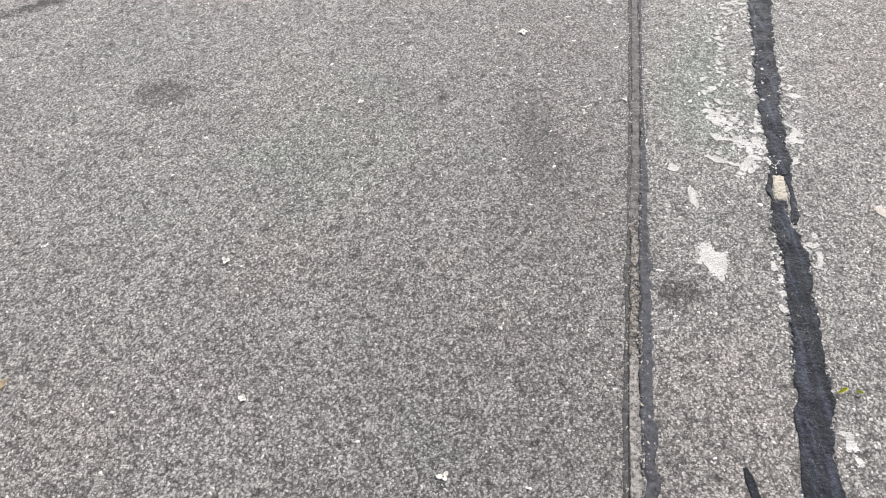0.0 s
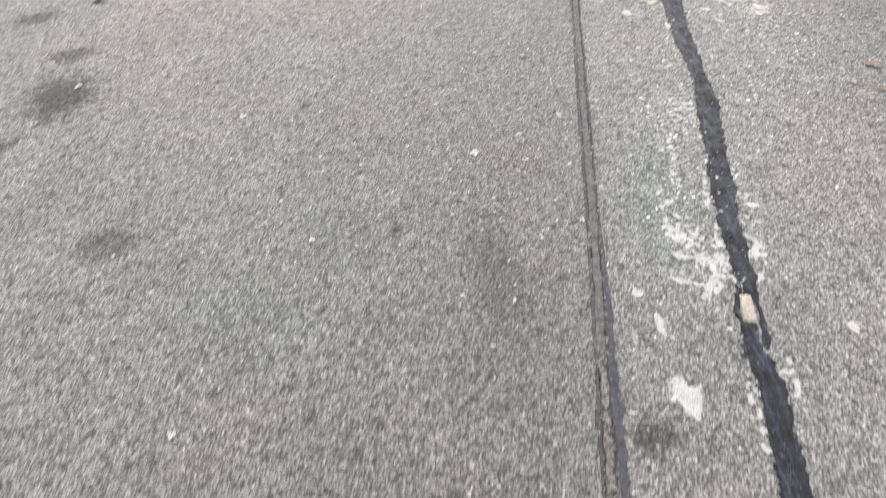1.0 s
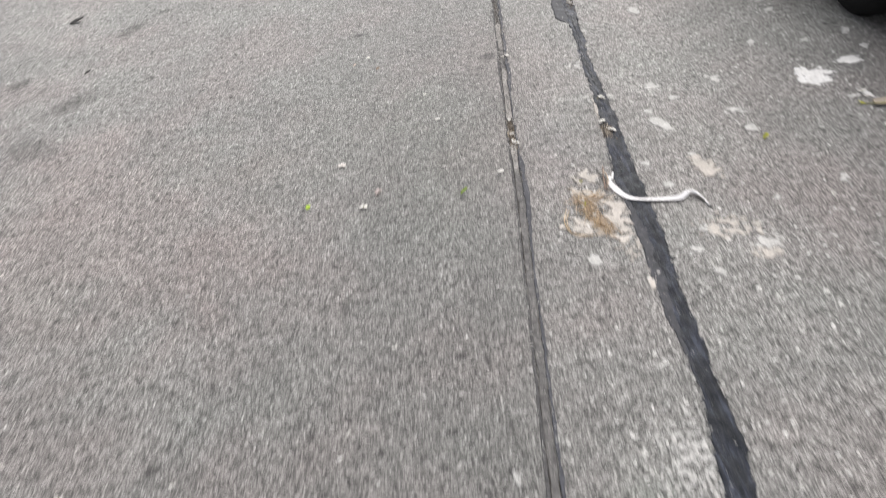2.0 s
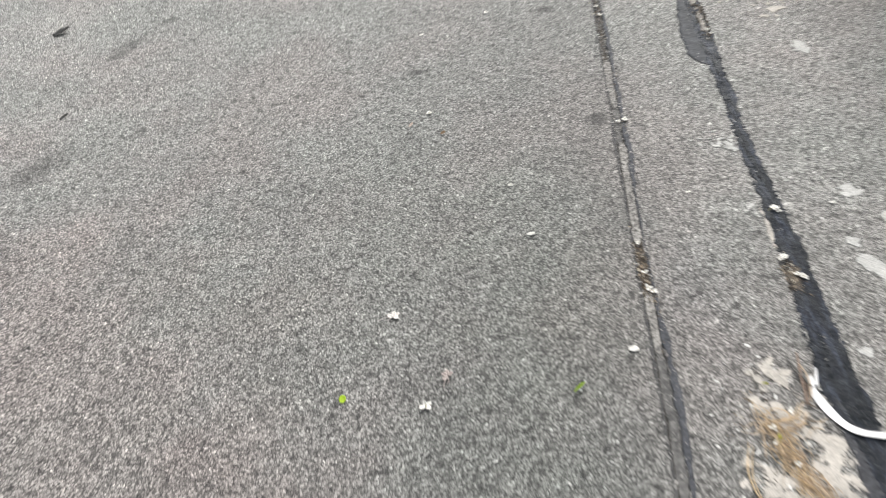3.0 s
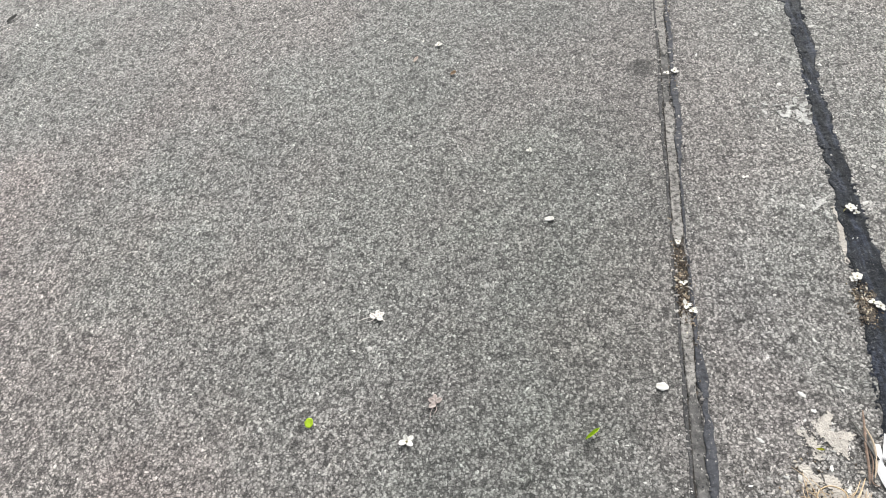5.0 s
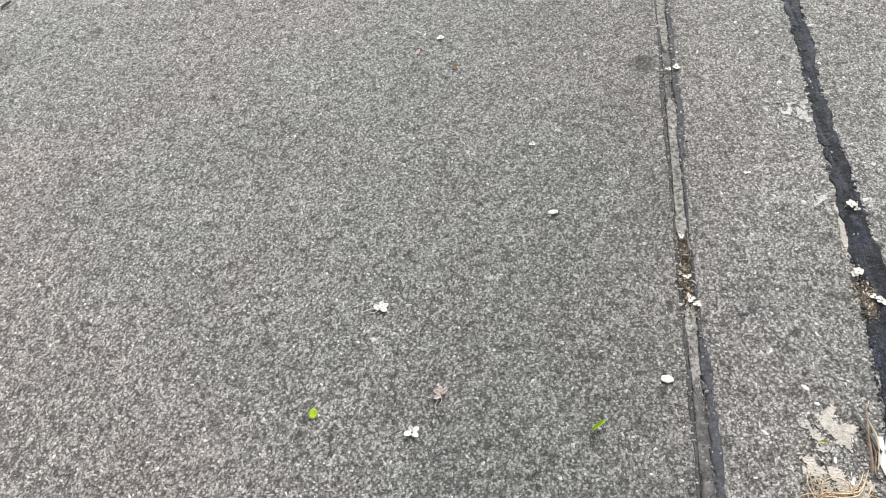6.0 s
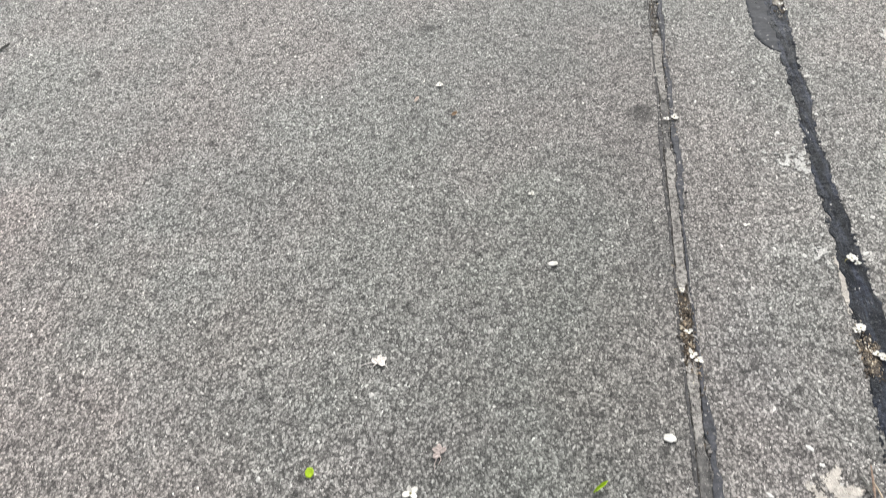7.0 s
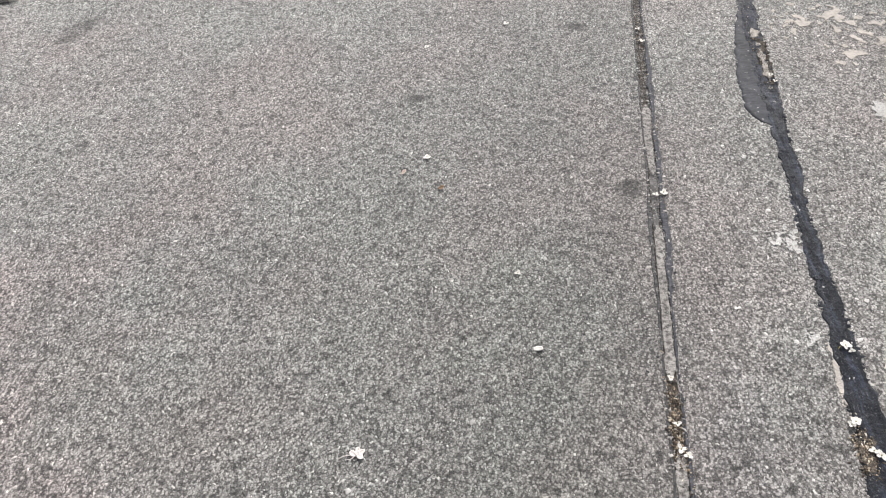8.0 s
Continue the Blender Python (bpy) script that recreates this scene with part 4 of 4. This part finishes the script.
def build_straw():
    r = random.Random(4)
    ob = empty("straw_tangle", 1.02, 3.36, 0, 0, "loose tangle of dry golden straw on a cream spill", "straw")
    loop = [(-0.065, 0.01, 0.004), (-0.085, -0.04, 0.005), (-0.09, -0.075, 0.005), (-0.08, -0.118, 0.004), (-0.03, -0.142, 0.005), (0.03, -0.137, 0.004)]
    over = [(-0.04, 0.035, 0.004), (-0.012, 0.052, 0.006), (0.02, 0.05, 0.007), (0.05, 0.055, 0.007), (0.076, 0.09, 0.006)]
    ring = [(-0.018, 0.03, 0.006), (-0.012, 0.065, 0.008), (0.01, 0.078, 0.009), (0.033, 0.068, 0.009), (0.032, 0.05, 0.007), (0.0, 0.05, 0.006), (-0.02, 0.04, 0.005)]
    arcs = [(loop, 0.0017), (over, 0.0016), (ring, 0.0013), ([(x + 0.006, y - 0.008, z) for x, y, z in loop[:5]], 0.0011), ([(x - 0.004, y - 0.007, z + 0.002) for x, y, z in over], 0.0012),
            ([(-0.03, 0.045, 0.006), (-0.034, 0.01, 0.006), (-0.045, -0.03, 0.005)], 0.0012), ([(0.036, 0.057, 0.006), (0.045, 0.03, 0.009), (0.075, 0.065, 0.006)], 0.0013)]
    for k in range(150):
        f = r.random()
        x, y = -0.014 + 0.045 * f + r.gauss(0, 0.011), 0.045 - 0.18 * f + r.gauss(0, 0.012)
        a, length = math.radians(-68 + r.gauss(0, 24)), r.uniform(0.03, 0.10)
        dx, dy, bend = math.cos(a) * length / 2, math.sin(a) * length / 2, r.uniform(-0.5, 0.5)
        arcs.append(([(x - dx, y - dy, 0.003), (x - dx * 0.4 - dy * bend, y - dy * 0.4 + dx * bend, r.uniform(0.004, 0.011)), (x + dx * 0.5 - dy * bend * r.uniform(-0.6, 1), y + dy * 0.5 + dx * bend, r.uniform(0.004, 0.012)), (x + dx, y + dy, 0.003)], r.uniform(0.0004, 0.0009)))
    for k in range(26):
        x, y = r.gauss(0.02, 0.03), r.gauss(0.045, 0.012)
        a, length = math.radians(r.uniform(-25, 60)), r.uniform(0.025, 0.06)
        dx, dy, bend = math.cos(a) * length / 2, math.sin(a) * length / 2, r.uniform(-0.5, 0.5)
        arcs.append(([(x - dx, y - dy, 0.003), (x - dy * bend, y + dx * bend, r.uniform(0.004, 0.010)), (x + dx, y + dy, 0.003)], r.uniform(0.0005, 0.001)))
    for k, (a, radius) in enumerate(arcs):
        part("straw", tube(smooth_path(a, 22 if k < 5 else 11), radius * 0.95), STRAWS[0 if k < 2 else r.choice((0, 0, 1, 2))], ob)
    return ob


build_straw()
single("green_leaf", 1.014, 3.369, 0.006, 0.022, 0.007, 60, YELLOW, "narrow yellow-green leaf in the straw tangle", "leaf", 1.2, 0.3, 0.4, 0.8)
single("green_leaf", 1.037, 3.504, 0.004, 0.014, 0.005, -15, YELLOW, "tiny yellow-green leaf on the cream spill", "leaf", 1.0, 0.2, 0.4, 0.8)
single("green_leaf", 1.727, 3.605, 0.004, 0.028, 0.016, 35, YELLOW, "withered yellow-green leaf on the asphalt", "leaf", 0.8, 0.3, 0.3, 0.7)
twig = empty("twig", 1.12, 3.5, 0, 0, "thin brown peeling twig beside the black seal", "twig")
part("stem", tube(smooth_path([(0.012, 0.075, 0.005), (0.003, 0.038, 0.007), (-0.005, 0.01, 0.008), (-0.012, -0.03, 0.007), (-0.02, -0.06, 0.005)], 22), 0.0026, 6), TWIG, twig)
part("side_stem", tube(smooth_path([(0.004, 0.042, 0.009), (0.008, 0.01, 0.01), (0.002, -0.025, 0.008), (-0.008, -0.05, 0.006)], 16), 0.002, 6), STRAWS[2], twig)
part("side_stem", tube(smooth_path([(-0.004, 0.02, 0.006), (-0.002, -0.02, 0.007), (-0.014, -0.055, 0.005), (-0.002, -0.066, 0.004)], 16), 0.0014, 6), TWIG, twig)
twig2 = empty("twig", 1.62, 2.46, 0, 0, "thin pale dry stalk on the asphalt", "twig")
part("stem", tube(smooth_path([(-0.04, 0.045, 0.005), (0.0, 0.015, 0.006), (0.05, -0.02, 0.005), (0.09, -0.04, 0.004)], 14), 0.0016), STRAW, twig2)


# the white tape
def ribbon(path, width, thick, lift):
    bm = bmesh.new()
    rows = []
    for i, p in enumerate(path):
        d = Vector(path[min(i + 1, len(path) - 1)]) - Vector(path[max(i - 1, 0)])
        d.z = 0
        side = Vector((-d.y, d.x, 0)).normalized()
        w = width(i / (len(path) - 1)) / 2
        p = Vector(p)
        tilt = Vector((0, 0, lift * w * math.sin(i * 0.22)))
        rows.append([bm.verts.new(q) for q in (p + side * w + tilt, p + Vector((0, 0, 0.0005)), p - side * w - tilt, p - side * w - tilt - Vector((0, 0, thick)), p + side * w + tilt - Vector((0, 0, thick)))])
    for r, q in zip(rows, rows[1:]):
        for k in range(5):
            bm.faces.new((r[k], q[k], q[(k + 1) % 5], r[(k + 1) % 5]))
    bm.faces.new(rows[0])
    bm.faces.new(rows[-1][::-1])
    return bm


tape = empty("tape_strip", 1.24, 3.36, 0, 0, "crumpled strip of white plastic tape across the black seal", "tape")
line = [(-0.106, 0.150, 0.006), (-0.112, 0.100, 0.007), (-0.09, 0.034, 0.0065), (-0.056, 0.003, 0.0065), (0.01, -0.014, 0.0065), (0.074, -0.023, 0.0065), (0.098, -0.012, 0.008), (0.114, 0.0, 0.010)]
part("band", ribbon(smooth_path(line, 46), lambda u: 0.0175 - 0.005 * (u < 0.12) + 0.0012 * math.sin(u * 37), 0.0012, 0.3), PLASTIC, tape)
part("tail", ribbon(smooth_path([(0.108, -0.002, 0.010), (0.13, -0.006, 0.009), (0.143, -0.032, 0.007), (0.153, -0.082, 0.006)], 18), lambda u: 0.012 - 0.006 * u, 0.0016, 0.4), PLASTIC, tape, smooth=True)
part("dark_end", ribbon(smooth_path([(0.116, -0.012, 0.006), (0.135, -0.03, 0.008), (0.147, -0.06, 0.006), (0.156, -0.09, 0.005)], 14), lambda u: 0.006, 0.0016, 0.3), BLACK, tape, "dark grey shredded end", smooth=True)
part("torn_end", ribbon(smooth_path([(-0.104, 0.12, 0.012), (-0.092, 0.15, 0.009), (-0.085, 0.168, 0.007)], 12), lambda u: 0.008 - 0.004 * u, 0.0014, 0.5), PLASTIC, tape, smooth=True)
part("torn_end", ribbon(smooth_path([(-0.114, 0.12, 0.010), (-0.125, 0.165, 0.009), (-0.133, 0.195, 0.007)], 12), lambda u: 0.006, 0.0014, 0.5), BLACK, tape, "dark grey shredded end", smooth=True)


# the torn card under the car's edge
def board(w, l, h, seed, taper=0.0):
    bm = bmesh.new()
    bmesh.ops.create_grid(bm, x_segments=20, y_segments=8, size=0.5)
    for v in bm.verts:
        x, y = v.co.x, v.co.y
        v.co = (x * l * (1 + 0.06 * noise.noise(Vector((y * 6, seed, 0)))), y * w * (1 + taper * (1 - 2 * x)) * (1 + 0.2 * noise.noise(Vector((x * 5, seed, 3)))), h + 0.004 * noise.noise(Vector((x * 3, y * 3, seed))))
    bmesh.ops.solidify(bm, geom=bm.faces[:], thickness=0.003)
    return bm


card = empty("torn_card", 2.31, 3.665, 0, -14, "torn piece of brown corrugated card on the asphalt", "cardboard")
part("upper_flap", board(0.105, 0.29, 0.016, 2, -0.35), CARD, card).matrix_basis = pose(0.01, 0.03, 0, 5, -2, 4)
part("lower_flap", board(0.07, 0.25, 0.0045, 5, -0.2), CARD, card, "paler damp lower ply").location = (0.02, -0.04, 0)
green_stalk = empty("green_stalk", 2.175, 3.71, 0.004, -8, "thin green stalk with crumbs at the card's torn corner", "stalk")
part("stem", tube(smooth_path([(-0.05, 0.005, 0.003), (0.0, 0.0, 0.006), (0.05, -0.012, 0.01), (0.09, -0.02, 0.02)], 14), 0.0022, 6), STALK, green_stalk)
part("leaflet", blade(0.03, 0.01, 0.3, 0.2), YELLOW, green_stalk, "yellow-green leaflet", smooth=True).matrix_basis = pose(-0.02, 0, 0.004, 0, 0, 150)
for x, y, size, petals, turn in ((2.149, 3.569, 0.026, 4, 10), (2.194, 3.812, 0.028, 4, 70), (2.19, 3.775, 0.022, 3, 20), (2.121, 3.455, 0.018, 3, 0), (2.255, 3.54, 0.024, 4, 35), (2.10, 3.66, 0.014, 2, 0), (1.60, 2.49, 0.022, 3, 15)):
    blossom(x, y, 0.0015, size, petals, turn, B)


# ---- the parked car ----
RUBBER = rough_plain("tyre_rubber", (0.004, 0.004, 0.004), (0.009, 0.0088, 0.0085), 50, 0.9, 0.4, 0.001)
RUBBER.node_tree.nodes["Principled BSDF"].inputs["Specular IOR Level"].default_value = 0.2
PAINTWORK = simple("grey_car_paint", (0.30, 0.31, 0.32), 0.3, 0.04, 8)
ALLOY = simple("silver_wheel", (0.62, 0.62, 0.61), 0.35, 0.05, 30)
UNDER = simple("black_underbody", (0.018, 0.018, 0.018), 0.8, 0.3, 20)
LAMP = simple("red_lamp_glass", (0.35, 0.015, 0.012), 0.15, 0.05, 20)
PLATE = simple("white_plate", (0.7, 0.7, 0.68), 0.4, 0.03, 20)
GLASS, gn, gl, gb = material("tinted_car_glass")
gb.inputs["Base Color"].default_value = (0.02, 0.022, 0.024, 1)
gb.inputs["Roughness"].default_value = 0.05


def lathe(profile, steps=48, keep=None):
    """Turned about the x axis: (x, radius) points; keep: only what lies above this height, as a share of the radius."""
    bm = bmesh.new()
    rings = [[bm.verts.new((x, r * math.cos(2 * math.pi * k / steps), r * math.sin(2 * math.pi * k / steps))) for k in range(steps)] for x, r in profile]
    for a, b in zip(rings, rings[1:]):
        for k in range(steps):
            if keep is None or math.sin(2 * math.pi * (k + 0.5) / steps) > keep:
                bm.faces.new((a[k], b[k], b[(k + 1) % steps], a[(k + 1) % steps]))
    if keep is not None:
        bmesh.ops.delete(bm, geom=[v for v in bm.verts if not v.link_faces], context="VERTS")
    return bm


def box(bm, x0, x1, y0, y1, z0, z1, edge=0.01):
    got = bmesh.ops.create_cube(bm, size=1)["verts"]
    for v in got:
        v.co = ((x0 + x1) / 2 + v.co.x * (x1 - x0), (y0 + y1) / 2 + v.co.y * (y1 - y0), (z0 + z1) / 2 + v.co.z * (z1 - z0))
    edges = list({e for v in got for e in v.link_edges})
    bmesh.ops.bevel(bm, geom=edges, offset=edge, segments=2, affect="EDGES")
    return bm


def loft(sections, half):
    """A body from cross-sections: y, then for one side a list of (x share, z)."""
    bm = bmesh.new()
    rings = []
    for y, side in sections:
        pts = [(-x * half, z) for x, z in side] + [(x * half, z) for x, z in side[::-1]]
        rings.append([bm.verts.new((x, y, z)) for x, z in pts])
    n = len(rings[0])
    for a, b in zip(rings, rings[1:]):
        for k in range(n):
            bm.faces.new((a[k], b[k], b[(k + 1) % n], a[(k + 1) % n]))
    bm.faces.new(rings[0])
    bm.faces.new(rings[-1][::-1])
    bmesh.ops.recalc_face_normals(bm, faces=bm.faces[:])
    return bm


def soften(ob, width, angle=0.5):
    b = ob.modifiers.new("edges", "BEVEL")
    b.width, b.segments, b.limit_method, b.angle_limit = width, 3, "ANGLE", angle
    for p in ob.data.polygons:
        p.use_smooth = True
    return ob


def build_wheel(car, x, y, out):
    R, w = 0.315, 0.098
    tyre = part("tyre", lathe([(-w + 0.02, 0.165), (-w + 0.004, 0.185), (-w - 0.006, 0.245), (-w + 0.006, 0.29), (-w + 0.03, R - 0.003), (-0.03, R), (-0.027, R - 0.007), (-0.021, R - 0.007), (-0.018, R), (0.018, R), (0.021, R - 0.007),
                               (0.027, R - 0.007), (0.03, R), (w - 0.03, R - 0.003), (w - 0.006, 0.29), (w + 0.006, 0.245), (w - 0.004, 0.185), (w - 0.02, 0.165)]), RUBBER, car, smooth=True)
    tyre.location = (x, y, R)
    s = out
    rim = part("rim", lathe([(s * (w - 0.017), 0.167), (s * (w - 0.007), 0.162), (s * (w - 0.02), 0.152), (s * (w - 0.05), 0.146), (s * (w - 0.055), 0.06), (s * (w - 0.03), 0.05), (s * (w - 0.028), 0.001)]), ALLOY, tyre, smooth=True)
    for k in range(5):
        bm = bmesh.new()
        box(bm, -0.012, 0.012, -0.022, 0.022, 0.045, 0.155, 0.006)
        spoke = part("spoke", bm, ALLOY, tyre)
        spoke.matrix_basis = pose(s * (w - 0.03), 0, 0, 72 * k, 0, 0)
    return rim


def build_car(x, y, turn):
    car = empty("parked_car", x, y, 0, turn, "grey hatchback car parked on the asphalt", "car")
    low, mid, belt = 0.24, 0.52, 0.86
    body = [(-2.02, [(0.3, 0.42), (0.8, 0.4), (0.86, 0.52), (0.84, 0.72), (0.7, 0.8)]), (-1.94, [(0.3, 0.30), (0.9, 0.3), (0.97, 0.52), (0.94, 0.82), (0.74, 0.9)]),
            (-1.3, [(0.3, low), (0.95, low + 0.02), (1.0, mid), (0.97, belt), (0.78, 0.92)]), (0.2, [(0.3, low - 0.02), (0.96, low), (1.0, mid), (0.97, belt), (0.8, 0.92)]),
            (1.0, [(0.3, low), (0.95, low), (1.0, mid), (0.96, 0.84), (0.8, 0.92)]), (1.75, [(0.3, low), (0.92, low + 0.02), (0.96, mid), (0.9, 0.74), (0.7, 0.78)]), (2.02, [(0.3, 0.3), (0.74, 0.3), (0.8, 0.48), (0.74, 0.62), (0.6, 0.65)])]
    soften(part("body", loft(body, 0.86), PAINTWORK, car), 0.03, 0.3)
    cabin = [(-1.86, [(0.2, 0.88), (0.72, 0.88), (0.74, 0.9), (0.70, 0.95), (0.66, 0.98)]), (-1.5, [(0.2, 0.88), (0.8, 0.88), (0.84, 0.9), (0.74, 1.25), (0.62, 1.38)]), (-0.9, [(0.2, 0.88), (0.82, 0.88), (0.86, 0.9), (0.74, 1.32), (0.62, 1.45)]),
             (0.1, [(0.2, 0.88), (0.82, 0.88), (0.86, 0.9), (0.74, 1.32), (0.62, 1.44)]), (0.95, [(0.2, 0.86), (0.8, 0.86), (0.84, 0.88), (0.78, 0.92), (0.66, 0.95)])]
    part("cabin_glass", loft(cabin, 0.86), GLASS, car, "dark tinted windows")
    part("roof", loft([(-1.48, [(0.2, 1.34), (0.6, 1.34), (0.64, 1.36), (0.62, 1.385), (0.4, 1.4)]), (-0.9, [(0.2, 1.4), (0.62, 1.4), (0.66, 1.43), (0.62, 1.46), (0.4, 1.475)]), (0.12, [(0.2, 1.4), (0.62, 1.4), (0.66, 1.42), (0.62, 1.45), (0.4, 1.465)])], 0.86), PAINTWORK, car)
    part("underbody", box(bmesh.new(), -0.7, 0.7, -1.9, 1.9, 0.17, 0.26, 0.02), UNDER, car, "black underbody")
    for sx in (-1, 1):
        for wy in (-1.27, 1.27):
            arch = part("wheel_arch", lathe([(sx * 0.60, 0.37), (sx * 0.868, 0.37), (sx * 0.872, 0.345), (sx * 0.60, 0.345)], keep=-0.1), UNDER, car, "black wheel arch lining")
            arch.location = (0, wy, 0.33)
            build_wheel(car, sx * 0.785, wy, sx)
        part("tail_lamp", box(bmesh.new(), sx * 0.7 - 0.1, sx * 0.7 + 0.1, -2.02, -1.9, 0.6, 0.76, 0.02), LAMP, car, "red tail lamp")
        part("head_lamp", box(bmesh.new(), sx * 0.58 - 0.12, sx * 0.58 + 0.12, 1.85, 2.01, 0.55, 0.66, 0.02), ALLOY, car, "clear headlamp")
        part("mirror", box(bmesh.new(), sx * 0.9 - 0.09, sx * 0.9 + 0.09, 0.55, 0.68, 0.9, 1.03, 0.03), PAINTWORK, car)
        for hy in (-0.75, 0.3):
            part("door_handle", box(bmesh.new(), sx * 0.865 - 0.015, sx * 0.865 + 0.015, hy, hy + 0.16, 0.73, 0.76, 0.008), PAINTWORK, car)
    part("bumper", box(bmesh.new(), -0.72, 0.72, -2.06, -1.9, 0.34, 0.55, 0.04), PAINTWORK, car)
    part("bumper", box(bmesh.new(), -0.62, 0.62, 1.9, 2.05, 0.3, 0.5, 0.04), PAINTWORK, car)
    part("blank_plate", box(bmesh.new(), -0.26, 0.26, -2.07, -2.05, 0.42, 0.53, 0.004), PLATE, car, "blank white plate")
    return car


build_car(3.32, 5.78, 2)
